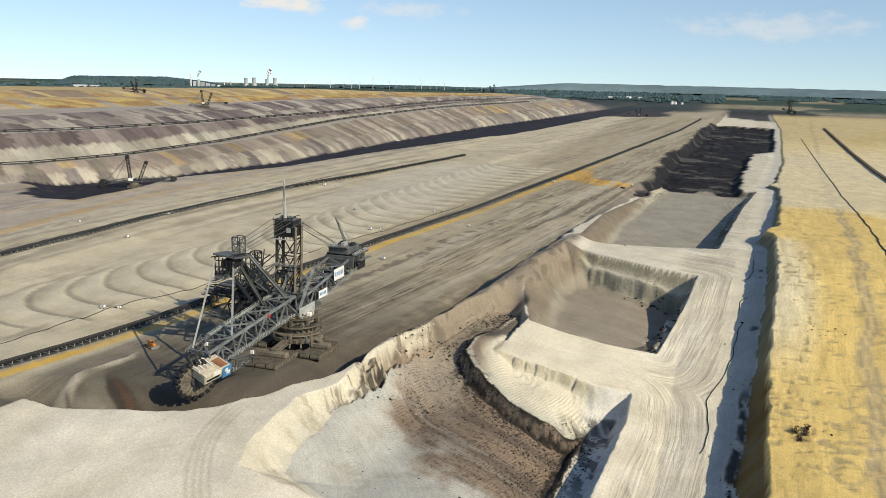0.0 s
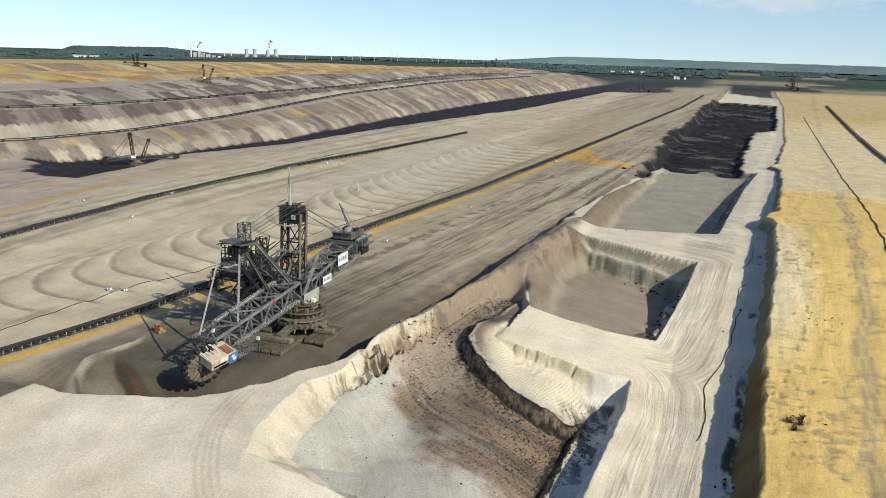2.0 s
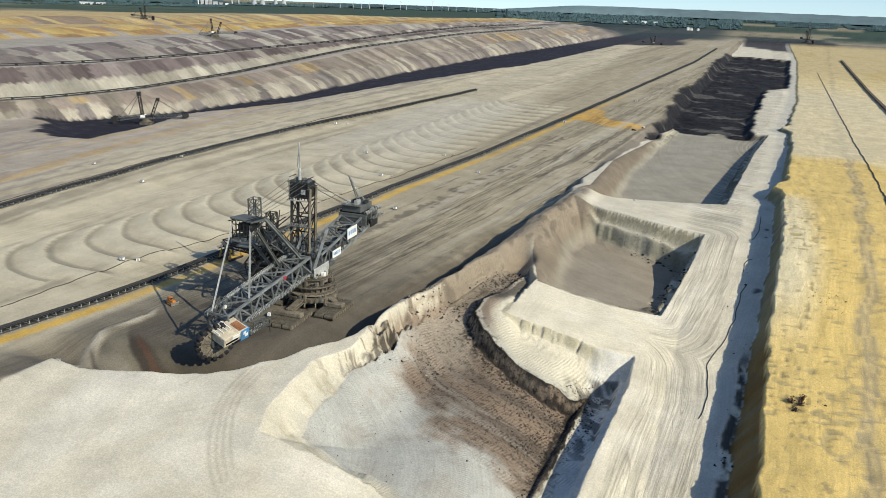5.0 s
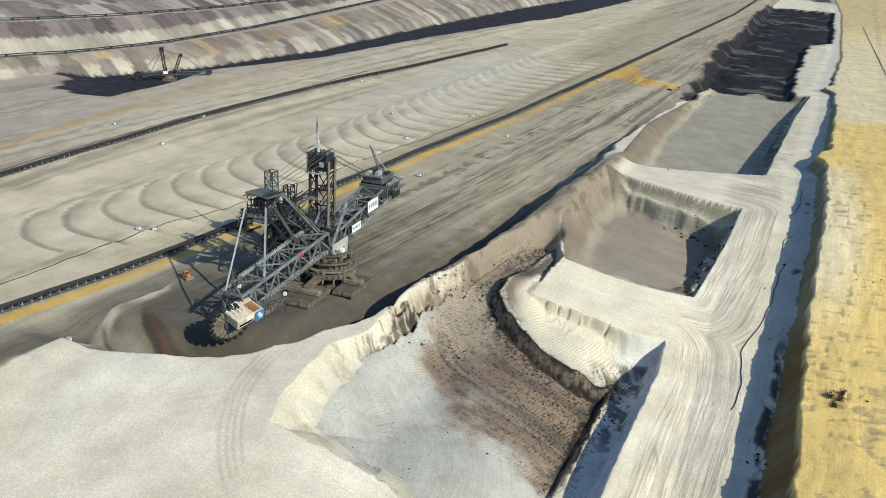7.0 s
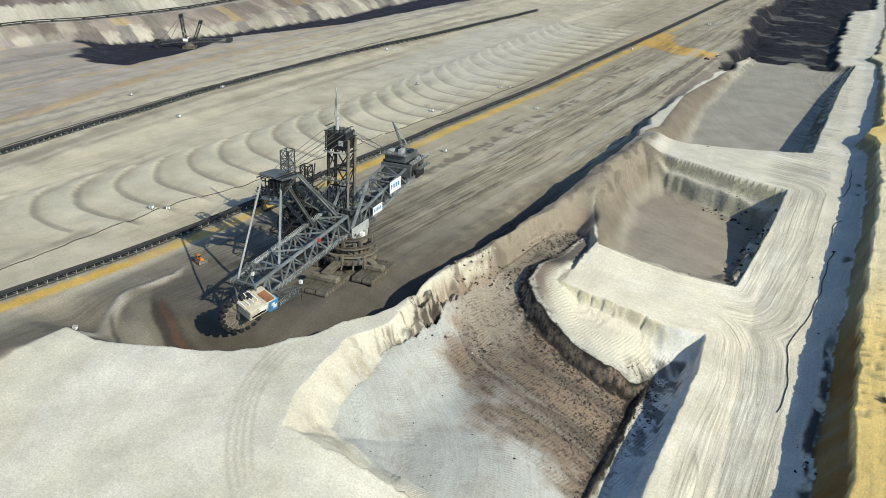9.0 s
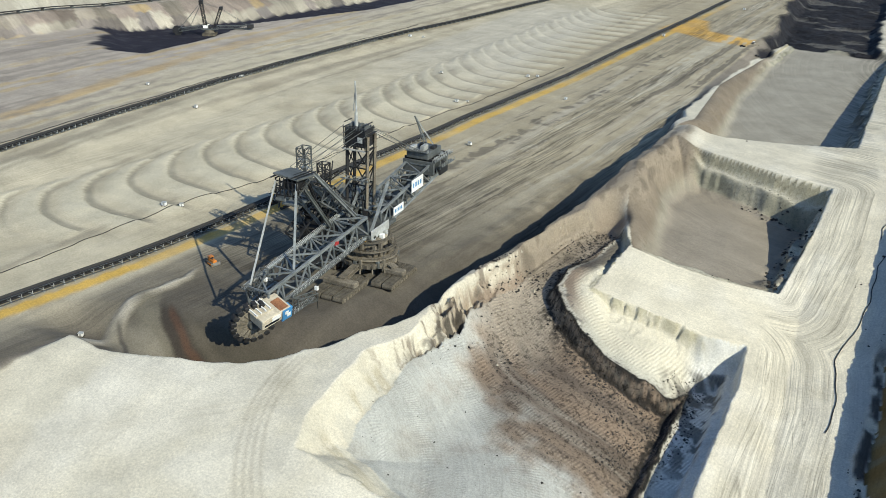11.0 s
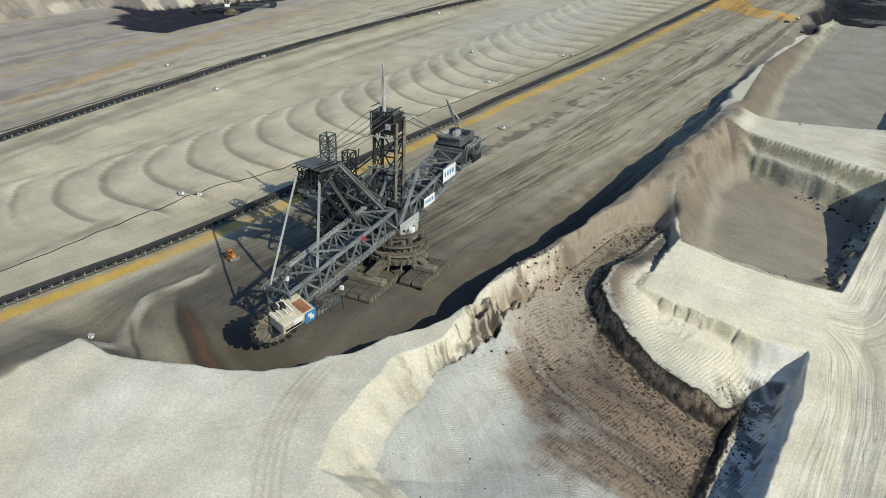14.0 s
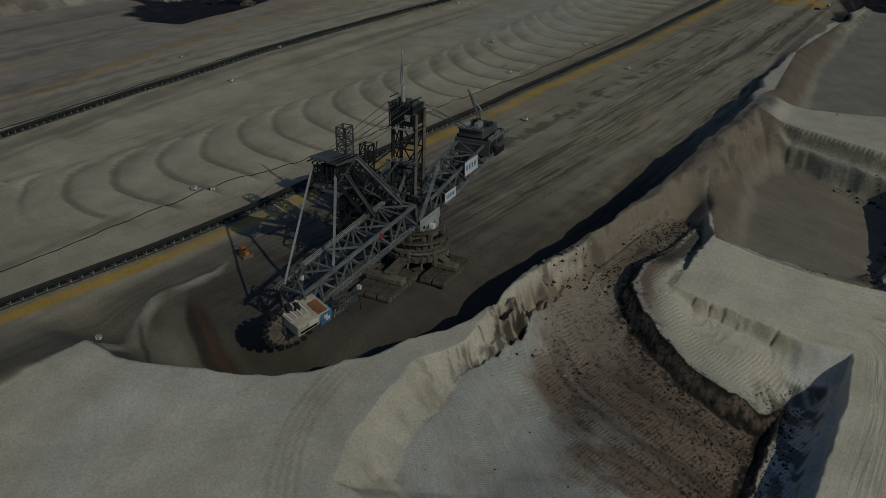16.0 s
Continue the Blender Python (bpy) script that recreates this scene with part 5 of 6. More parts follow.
    # ropes
    for k in range(6):
        beam("rope", (-12.8 + k * 2.4, 4, 64 - 1.6 * (k % 3)), (-18 + k * 1.9, -30, 54), 0.16, STEEL, root)
    for k in range(6):
        beam("rope", (-12 + k * 2.4, 11, 64 - 1.6 * (k % 3)), (-4 + k * 1.9, 52, 40), 0.16, STEEL, root)
    # loading bridge toward the belt
    lattice(root, "loading_bridge", (-8, 8, 20), (-78, 45, 11), 5, 4.5, 9, 0.6, 0.35, DARK)
    cover = boxed("bridge_cover", (-78, -1.6, -0.8), (-2, 1.6, 1.4), DARK, root, "dark covered belt of the loading bridge", 0.4)
    cover.matrix_basis = Matrix.Translation((-6, 7, 19.6)) @ Matrix.Rotation(radians(-27.9), 4, "Z") @ Matrix.Rotation(radians(-6.5), 4, "Y")
    for y in (-2, 2):
        beam("bridge_leg", (-76, 45 + y, 10), (-76, 45 + y * 2, 0.8), 0.8, BROWN, root)
    return root


excavator((-203, 374, 0), "huge grey bucket wheel excavator digging at the crater's edge", "bucket wheel excavators")


# ---- belts ----
def levels(xs, ys):
    return ground(np.array([xs], float), np.array([ys], float))[0][0]


FRAME = None


def belt_frame():
    """One support frame of a belt line: two legs, a sill, a return idler and three carrying idlers."""
    bm = bmesh.new()
    for sx in (-1, 1):
        box(bm, (sx * 2.1 - 0.14, -0.14, 0), (sx * 2.1 + 0.14, 0.14, 2.5))
        box(bm, (sx * 2.1 - 0.5, -0.4, 0), (sx * 2.1 + 0.5, 0.4, 0.25))
    box(bm, (-2.3, -0.16, 0.9), (2.3, 0.16, 1.2))
    box(bm, (-2.3, -0.12, 2.1), (2.3, 0.12, 2.35))
    me = bpy.data.meshes.new("belt_frame")
    bm.to_mesh(me)
    bm.free()
    me.materials.append(PALE)
    return me


def belt_line(name, knots, label, step, near_to, group="", belt_mat=None, frame_mat=None):
    """A belt conveyor on the ground along knots (x, y): troughed belt, stringers, walkway and frames."""
    global FRAME
    FRAME = FRAME or belt_frame()
    ks = np.array(knots, float)
    ys = np.arange(ks[0, 1], ks[-1, 1] + 0.1, step)
    xs = np.interp(ys, ks[:, 1], ks[:, 0])
    zs = levels(xs, ys)
    zs = np.convolve(np.pad(zs, 4, mode="edge"), np.ones(9) / 9, "valid")
    base = thing(name, (float(xs[0]), float(ys[0]), float(zs[0])), label, "conveyor", group)
    o = Vector((xs[0], ys[0], zs[0]))

    def strip(part_name, profile, mat, lab=""):
        bm = bmesh.new()
        prev = None
        for x, y, z in zip(xs, ys, zs):
            row = [bm.verts.new(Vector((x + a, y, z + b)) - o) for a, b in profile]
            if prev:
                for k in range(len(row)):
                    m = (k + 1) % len(row)
                    bm.faces.new((prev[k], prev[m], row[m], row[k]))
            else:
                bm.faces.new(row)
            prev = row
        bm.faces.new(prev[::-1])
        return part(part_name, bm, mat, base, lab)

    strip("belt", [(-1.7, 2.95), (-0.7, 2.45), (0.7, 2.45), (1.7, 2.95), (1.7, 2.85), (0.7, 2.33), (-0.7, 2.33), (-1.7, 2.85)], belt_mat or BELT, "troughed rubber belt")
    strip("return_belt", [(-1.5, 1.0), (1.5, 1.0), (1.5, 1.06), (-1.5, 1.06)], BELT)
    for sx in (-1, 1):
        strip("stringer", [(sx * 2.1 - 0.14, 2.35), (sx * 2.1 + 0.14, 2.35), (sx * 2.1 + 0.14, 2.75), (sx * 2.1 - 0.14, 2.75)], frame_mat or DARK)
    strip("walkway", [(2.5, 0.9), (3.3, 0.9), (3.3, 1.0), (2.5, 1.0)], STEEL)
    bm = bmesh.new()
    for k, (x, y, z) in enumerate(zip(xs, ys, zs)):
        if y < near_to:
            ob = new("belt_frame", FRAME)
            ob.parent = base
            ob.location = Vector((x, y, z)) - o
        elif k % 2 == 0:
            c = Vector((x, y, z)) - o
            box(bm, c + Vector((-2.2, -0.4, 0)), c + Vector((2.2, 0.4, 2.3)))
    if len(bm.verts):
        tagged(part("distant_frames", bm, frame_mat or STEEL, base), kind="stuff")
    else:
        bm.free()
    return base


belt_line("belt_conveyor", [(-345, 150), (-317, 272), (-303.5, 326), (-291, 397), (-257, 576), (-230.5, 763), (-196, 1130), (-122, 2006), (-100, 2500)],
          "long black belt conveyor on steel frames beside a yellow sand strip", 4.5, 900, "belt conveyors")
belt_line("belt_conveyor", [(-482, 250), (-470, 420), (-458, 540), (-444, 700), (-428, 850), (-410, 990), (-392, 1120), (-378, 1230)],
          "dark belt conveyor on steel frames across pale spoil", 4.5, 800, "belt conveyors")
belt_line("belt_conveyor", [(183, 798), (187, 1249), (192, 1709), (204, 2407)], "rusty brown belt conveyor on the yellow ground", 9, 860, "belt conveyors", BROWN, RUST)
wy = np.arange(620, 2500, 40.0)
for k in (1, 2):
    ys_, ds_, _ = LEDGES[k]
    belt_line("belt_conveyor", [(float(wall_foot(y) - np.interp(y, ys_, ds_) + 6), float(y)) for y in wy], "dark belt conveyor along a ledge of the far wall", 12, 0, "belt conveyors")


# ---- loose things ----
def box_cabinet(x, y, size=0.65, turn=0.0):
    z = level(x, y)
    size = 0.8 * size
    root = thing("switch_cabinet", (x, y, z - 0.1), "white switch cabinet on skids on the pit floor", "cabinet", "switch cabinets", turn)
    boxed("cabinet_body", (-1.6 * size, -1.2 * size, 0.4), (1.6 * size, 1.2 * size, 2.9 * size), WHITE, root, bevel=0.1)
    boxed("cabinet_roof", (-1.8 * size, -1.4 * size, 2.9 * size), (1.8 * size, 1.4 * size, 3.1 * size), PALE, root)
    for sx in (-1, 1):
        boxed("skid", (sx * 1.2 * size - 0.2, -1.9 * size, 0), (sx * 1.2 * size + 0.2, 1.9 * size, 0.4), DARK, root)
    boxed("cabinet_door", (-0.7 * size, -1.25 * size, 0.6), (0.7 * size, -1.19 * size, 2.6 * size), PALE, root)
    return root


for x, y, k, r in ((-278, 277, 0.75, 20), (-330, 386, 0.9, 10), (-323, 391, 0.8, 35), (-229, 553, 0.9, 0), (-277, 640, 0.9, 5), (-271, 646, 0.7, 15), (-427, 530, 0.9, 0),
                   (-450, 612, 0.9, 10), (-209, 690, 0.8, 0), (-259, 745, 0.9, 8), (-253, 752, 0.7, 0), (-323, 712, 0.8, 0), (-418, 842, 1.0, 0), (-407, 850, 0.8, 20),
                   (-497, 560, 0.8, 0), (-200, 1000, 1.2, 0), (-150, 1250, 1.2, 0)):
    box_cabinet(x, y, k, r)


def dozer(x, y, turn):
    root = thing("bulldozer", (x, y, level(x, y)), "orange crawler bulldozer with a broad pale blade", "bulldozer", turn=turn)
    for sx in (-1, 1):
        bm = bmesh.new()
        ring = [(-2.9, 0.9), (-2.5, 0.25), (2.3, 0.0), (2.9, 0.5), (2.8, 1.1), (1.9, 1.35), (-2.4, 1.5)]
        left = [bm.verts.new((sx * 1.35 - 0.4, b, c)) for b, c in ring]
        right = [bm.verts.new((sx * 1.35 + 0.4, b, c)) for b, c in ring]
        bm.faces.new(left)
        bm.faces.new(right[::-1])
        for k in range(len(ring)):
            m = (k + 1) % len(ring)
            bm.faces.new((left[k], right[k], right[m], left[m]))
        part("crawler", bm, TRACK, root)
    boxed("engine_hood", (-0.95, 0.2, 1.2), (0.95, 2.9, 2.5), ORANGE_PAINT, root, bevel=0.15)
    boxed("cab", (-1.0, -1.7, 1.4), (1.0, 0.2, 3.5), ORANGE_PAINT, root, bevel=0.12)
    boxed("window", (-0.85, 0.18, 2.5), (0.85, 0.25, 3.3), GLASS, root)
    boxed("roof", (-1.15, -1.9, 3.5), (1.15, 0.5, 3.65), ORANGE_PAINT, root)
    bm = bmesh.new()
    rows = []
    for k in range(6):
        t = -0.6 + 1.2 * k / 5
        rows.append([bm.verts.new((sx * 2.3, 3.9 - 0.5 * math.cos(t), 0.15 + 0.33 * k)) for sx in (-1, 1)])
    for a, b in zip(rows, rows[1:]):
        bm.faces.new((a[0], a[1], b[1], b[0]))
    bmesh.ops.solidify(bm, geom=bm.faces[:], thickness=0.15)
    part("blade", bm, PALE, root, "curved pale dozer blade")
    for sx in (-1, 1):
        beam("push_arm", (sx * 1.9, -0.5, 0.8), (sx * 1.9, 3.5, 0.6), 0.35, ORANGE_PAINT, root)
    beam("ripper", (0, -2.6, 1.4), (0, -3.6, 0.3), 0.4, DARK, root)
    beam("exhaust", (0.5, 1.6, 2.5), (0.5, 1.6, 3.4), 0.15, DARK, root)
    return root


dozer(-267, 345, -110)


def ground_pipe(name, knots, r, mat, label):
    """A hose or cable lying on the ground along knots."""
    ks = np.array(knots, float)
    s_ = np.r_[0, np.cumsum(np.hypot(*np.diff(ks, axis=0).T))]
    n = int(s_[-1] / 3) + 2
    t = np.linspace(0, s_[-1], n)
    xs, ys = np.interp(t, s_, ks[:, 0]), np.interp(t, s_, ks[:, 1])
    xs = xs + 0.5 * np.sin(t * 0.11) + 0.3 * np.sin(t * 0.37)
    zs = levels(xs, ys) + r * 0.7
    bm = bmesh.new()
    prev = None
    for x, y, z in zip(xs, ys, zs):
        row = [bm.verts.new((x + r * math.cos(k * math.pi / 3), y, z + r * math.sin(k * math.pi / 3))) for k in range(6)]
        if prev:
            for k in range(6):
                bm.faces.new((prev[k], prev[(k + 1) % 6], row[(k + 1) % 6], row[k]))
        prev = row
    ob = part(name, bm, mat, None, label, True)
    return tagged(ob, category=name.split("_")[-1])


ground_pipe("rubber_hose", [(-4, 366), (-2.3, 379), (-1.9, 394), (-3, 413), (-1.9, 421), (1.8, 430), (3.5, 439), (7, 453), (8.4, 467), (8.9, 480), (10.6, 488)], 0.22, RUBBER, "black rubber hose lying along the haul road")
ground_pipe("rubber_hose", [(8.7, 501), (8.4, 510), (10.4, 515), (12.6, 517)], 0.2, RUBBER, "black rubber hose lying along the haul road")
ground_pipe("rubber_hose", [(12, 543), (14.8, 557), (16.6, 578), (17.1, 593)], 0.2, RUBBER, "short black rubber hose at the bank's foot")
ground_pipe("power_cable", [(-350, 240), (-342, 293), (-334, 349), (-324, 398), (-309, 441), (-290, 530), (-267, 643), (-245, 800)], 0.2, DARK, "dark power cable across the pale spoil ridges")
ground_pipe("power_cable", [(-492, 300), (-480, 450), (-468, 560), (-452, 720), (-438, 900)], 0.25, DARK, "dark power cable beside the second belt")
ground_pipe("power_cable", [(90, 524), (96, 648), (105, 847), (115, 1122), (121, 1433), (127.5, 1992)], 0.4, DARK, "dark power cable over the yellow ground")


def lumps(name, label, mat, places, seed):
    """Lumps of soil that nobody could count, as one mesh."""
    rng = random.Random(seed)
    verts, faces = [], []
    shape = [(1, 0, 0), (-1, 0, 0), (0, 1, 0), (0, -1, 0), (0, 0, 1), (0, 0, -0.6)]
    tris = [(0, 2, 4), (2, 1, 4), (1, 3, 4), (3, 0, 4), (2, 0, 5), (1, 2, 5), (3, 1, 5), (0, 3, 5)]
    for x, y, z, r in places:
        o = len(verts)
        t = rng.random() * 6.28
        c, s_ = math.cos(t), math.sin(t)
        for a, b, h in shape:
            f = r * rng.uniform(0.65, 1.25)
            verts.append((x + f * (a * c - b * s_), y + f * (a * s_ + b * c), z + f * h * 0.75))
        faces += [(o + i, o + j, o + k) for i, j, k in tris]
    me = bpy.data.meshes.new(name)
    me.from_pydata(verts, [], faces)
    me.materials.append(mat)
    return tagged(new(name, me), label, "lumps", kind="stuff")


def scatter(n, seed, lo, hi, keep, size):
    rng = np.random.default_rng(seed)
    x, y = rng.uniform(lo[0], hi[0], n), rng.uniform(lo[1], hi[1], n)
    ok = keep(x, y, rng)
    x, y = x[ok], y[ok]
    z = levels(x, y)
    r = size[0] + (size[1] - size[0]) * rng.random(len(x)) ** 3
    return list(zip(x, y, z, r))


def in_near(x, y, rng):
    q = inside_distance(x[None], y[None], PIT_NEAR)[0]
    d = line_distance(x, y, LEDGE_CREST)
    clump = fbm(d[None], (x * 0.3 - y * 0.1)[None], 9, 201, 3)[0] + 0.5 * fbm(x[None], y[None], 12, 207, 2)[0]
    p = 0.85 * ramp(-d + 0.22 * (x + 90), -58, -30) * ramp(x, -142, -112) * ramp(y, 272, 300) * ramp(clump, 0.0, 0.5)
    p = p + 0.8 * ramp(x, -66, -61) * ramp(y, 315, 340) * ramp(fbm(x[None], y[None], 8, 209, 2)[0], -0.3, 0.3)
    p = p + 0.95 * ramp(-np.abs(inside_distance(x[None], y[None], INNER)[0] - 3.5), -4, -1.5) * (x > -118) * (y > 290) + 0.007
    return (q > 3) & (rng.random(len(x)) < p) & (inside_distance(x[None], y[None], INNER)[0] > -1.5 - 6 * ramp(x, -70, -62))


def in_mid(x, y, rng):
    q = inside_distance(x[None], y[None], PIT_MID)[0]
    return (q > 2.5) & (q < 13) & (rng.random(len(x)) < 0.6) & (x > -60)


def on_bank(x, y, rng):
    d = np.exp(-(((x + 137) / 12) ** 2 + ((y - 376) / 34) ** 2))
    return rng.random(len(x)) < d * ramp(fbm(x[None], y[None], 12, 203, 3)[0], -0.1, 0.5)


def on_trench(x, y, rng):
    e = x - yellow_edge(y)
    return (e > -17.5) & (e < -9) & (rng.random(len(x)) < 0.6 * ramp(fbm(x[None], y[None], 14, 205, 3)[0], -0.2, 0.5) * (0.12 + 0.88 * ramp(-y, -450, -420)))


lumps("clay_lumps", "dark clay lumps scattered over the brown pit floor", LUMP,
      scatter(30000, 3, (-165, 200), (-35, 465), in_near, (0.2, 0.8)) + scatter(2500, 4, (-110, 430), (-15, 575), in_mid, (0.4, 1.5))
      + scatter(5200, 5, (-175, 300), (-105, 430), on_bank, (0.25, 1.1)) + scatter(3500, 6, (0, 200), (60, 640), on_trench, (0.4, 1.5)), 11)
def on_road(x, y, rng):
    heap_ = np.zeros(len(x))
    for cx, cy, w in ((1, 463, 3.0), (-70, 598, 4.0), (-48, 612, 7.0), (-104, 1000, 9.0), (-100, 975, 6.0), (46, 366, 4.0), (52, 455, 8.0), (44, 462, 6.0)):
        heap_ = np.maximum(heap_, np.exp(-((x - cx) ** 2 + ((y - cy) * 0.6) ** 2) / w ** 2))
    return rng.random(len(x)) < 0.5 * ramp(heap_, 0.3, 0.9)


lumps("dark_debris", "dark debris strewn over the haul road and ledges", LUMP, scatter(26000, 8, (-120, 340), (70, 1020), on_road, (0.25, 0.9)), 13)
lumps("sand_lumps", "pale sand lumps along the bank's crest", SAND_LUMP,
      scatter(1500, 7, (-175, 300), (-105, 430), on_bank, (0.3, 1.4)), 12)


# ---- other machines ----
def mast_machine(place, turn, label, group, plate=True, scale=1.0, wheel=True):
    """A smaller excavator or spreader: crawlers, drum, two lattice masts, two long booms with stays."""
    root = thing("mining_machine", place, label, "excavator", group, turn)
    k = scale
    for x in (-8, -3, 3, 8):
        crawler(root, x * k, -11 * k, 11 * k, 0, 3.4 * k)
    bm = bmesh.new()
    cyl(bm, (0, 0, 6 * k), 9 * k, 8 * k, 6.0 * k, 24)
    part("drum", bm, BROWN, root)
    boxed("platform", (-7 * k, -12 * k, 9 * k), (7 * k, 14 * k, 11 * k), STEEL, root, bevel=0.3)
    boxed("drive_house", (-6 * k, -10 * k, 11 * k), (6 * k, 3 * k, 15 * k), DARK, root, bevel=0.3)
    lattice(root, "mast", (0, -6 * k, 11 * k), (0, -10 * k, 52 * k), 7 * k, 4 * k, 7, 0.8 * k, 0.45 * k, DARK)
    lattice(root, "mast", (0, 8 * k, 11 * k), (0, 20 * k, 42 * k), 6 * k, 4 * k, 6, 0.8 * k, 0.45 * k, DARK)
    boxed("mast_head", (-4.5 * k, -13 * k, 49 * k), (4.5 * k, -7 * k, 55 * k), DARK, root, bevel=0.3)
    boxed("mast_head", (-4 * k, 18 * k, 40 * k), (4 * k, 23 * k, 45 * k), DARK, root, bevel=0.3)
    beam("antenna", (0, -10 * k, 54 * k), (0, -10 * k, 61 * k), 0.5 * k, PALE, root)
    lattice(root, "boom", (0, -10 * k, 14 * k), (0, -48 * k, 8 * k), 6 * k, 5 * k, 7, 0.7 * k, 0.4 * k, STEEL)
    lattice(root, "discharge_boom", (0, 12 * k, 13 * k), (0, 66 * k, 14 * k), 5 * k, 5 * k, 9, 0.7 * k, 0.4 * k, STEEL)
    boxed("boom_house", (-4 * k, 60 * k, 12 * k), (4 * k, 70 * k, 18 * k), DARK, root, bevel=0.3)
    for x in (-3, 3):
        beam("stay", (x * k, -10 * k, 52 * k), (x * k, -46 * k, 11 * k), 0.5 * k, STEEL, root)
        beam("stay", (x * k, -10 * k, 50 * k), (x * k, -30 * k, 14 * k), 0.4 * k, STEEL, root)
        beam("stay", (x * k, 20 * k, 42 * k), (x * k, 60 * k, 17 * k), 0.4 * k, STEEL, root)
        beam("stay", (x * k, -10 * k, 52 * k), (x * k, 20 * k, 42 * k), 0.3 * k, STEEL, root)
    if wheel:
        bm = bmesh.new()
        cyl(bm, (0, -51 * k, 7 * k), 6 * k, 6 * k, 2 * k, 24, "x")
        disc = part("bucket_wheel", bm, DARK, root)
        for j in range(12):
            t = math.pi * j / 6
            boxed("bucket", (-1.2 * k, -51 * k + 6.4 * k * math.sin(t) - 0.8, 7 * k + 6.4 * k * math.cos(t) - 0.8), (1.2 * k, -51 * k + 6.4 * k * math.sin(t) + 0.8, 7 * k + 6.4 * k * math.cos(t) + 0.8), DARK, disc)
    if plate:
        boxed("white_plate", (5.9 * k, -9 * k, 12 * k), (6.3 * k, -1 * k, 16.5 * k), WHITE, root)
        boxed("white_plate", (-6.3 * k, -9 * k, 12 * k), (-5.9 * k, -1 * k, 16.5 * k), WHITE, root)
    return root


mast_machine((-602, 764, level(-602, 764)), -62, "dark excavator with two lattice masts standing on the coal seam", "bucket wheel excavators", True, 0.62)
mast_machine((152, 3060, level(152, 3060)), 20, "tall dark excavator standing beside the far coal field", "bucket wheel excavators", False, 0.8)
mast_machine((-975, 1252, level(-975, 1252) - 0.3), 80, "small dark excavator on the yellow upper ledge", "bucket wheel excavators", False, 0.42)
mast_machine((-800, 1195, level(-800, 1195) - 0.3), -65, "long dark spreader on the upper ledge", "spreaders", True, 0.5, False)
mast_machine((-770, 2780, level(-770, 2780) - 0.3), 70, "dark spreader at the end of the far wall", "spreaders", False, 0.55, False)
mast_machine((-273, 2548, level(-273, 2548)), 80, "low dark excavator on the far coal floor", "bucket wheel excavators", True, 0.45)


def hopper_car(x, y):
    """Rail-borne hopper that straddles the belt."""
    z = level(x, y)
    turn = -10.0
    root = thing("hopper_car", (x, y, z), "dusty yellow hopper car straddling the conveyor belt", "hopper", "", turn)
    for a in (-4.2, 4.2):
        boxed("rail_bogie", (a - 0.6, -6, 0.0), (a + 0.6, 6, 1.2), DARK, root, bevel=0.15)
        for b in (-5, 5):
            beam("leg", (a, b, 1.0), (a * 0.8, b * 0.7, 6.5), 0.7, YELLOW, root)
    bm = bmesh.new()
    bmesh.ops.create_cone(bm, cap_ends=True, segments=4, radius1=2.4, radius2=5.6, depth=4.5, matrix=Matrix.Translation((0, 0, 8.2)) @ Matrix.Rotation(radians(45), 4, "Z"))
    part("hopper", bm, BEIGE, root)
    boxed("operator_cabin", (3.6, -2, 7), (6.2, 1.5, 9.6), WHITE, root, bevel=0.15)
    gallery(root, (-4.6, -5, 6.6), (-4.6, 5, 6.6), 1.2)
    gallery(root, (4.8, 2, 6.6), (4.8, 6, 6.6), 1.2)
    return root


hopper_car(-279, 419)


def pickup(x, y, turn, mat, label):
    root = thing("pickup_truck", (x, y, level(x, y)), label, "truck", "vehicles in the pit", turn)
    boxed("chassis", (-1.0, -2.8, 0.55), (1.0, 2.8, 1.15), mat, root, bevel=0.15)
    boxed("cab", (-0.95, -0.2, 1.1), (0.95, 1.7, 2.05), mat, root, bevel=0.25)
    boxed("windscreen", (-0.8, 1.62, 1.35), (0.8, 1.75, 1.95), GLASS, root)
    boxed("load_bed", (-0.98, -2.75, 1.1), (0.98, -0.3, 1.5), DARK, root, bevel=0.05)
    for a in (-0.9, 0.9):
        for b in (-1.8, 1.8):
            bm = bmesh.new()
            cyl(bm, (a, b, 0.45), 0.45, 0.45, 0.3, 14, "x")
            part("wheel", bm, RUBBER, root)
    return root


for vx, vy, vt, vm_, vl in ((-110, 1008, 20, WHITE, "white pickup truck beside the orange sand patch"), (-118, 985, 70, DARK, "dark pickup truck beside the orange sand patch"),
                            (-101, 960, 100, DARK, "dark pickup truck near the coal face")):
    pickup(vx, vy, vt, vm_, vl)


# ---- distance ----
def polar(az, r):
    return r * math.sin(radians(az)), r * math.cos(radians(az))


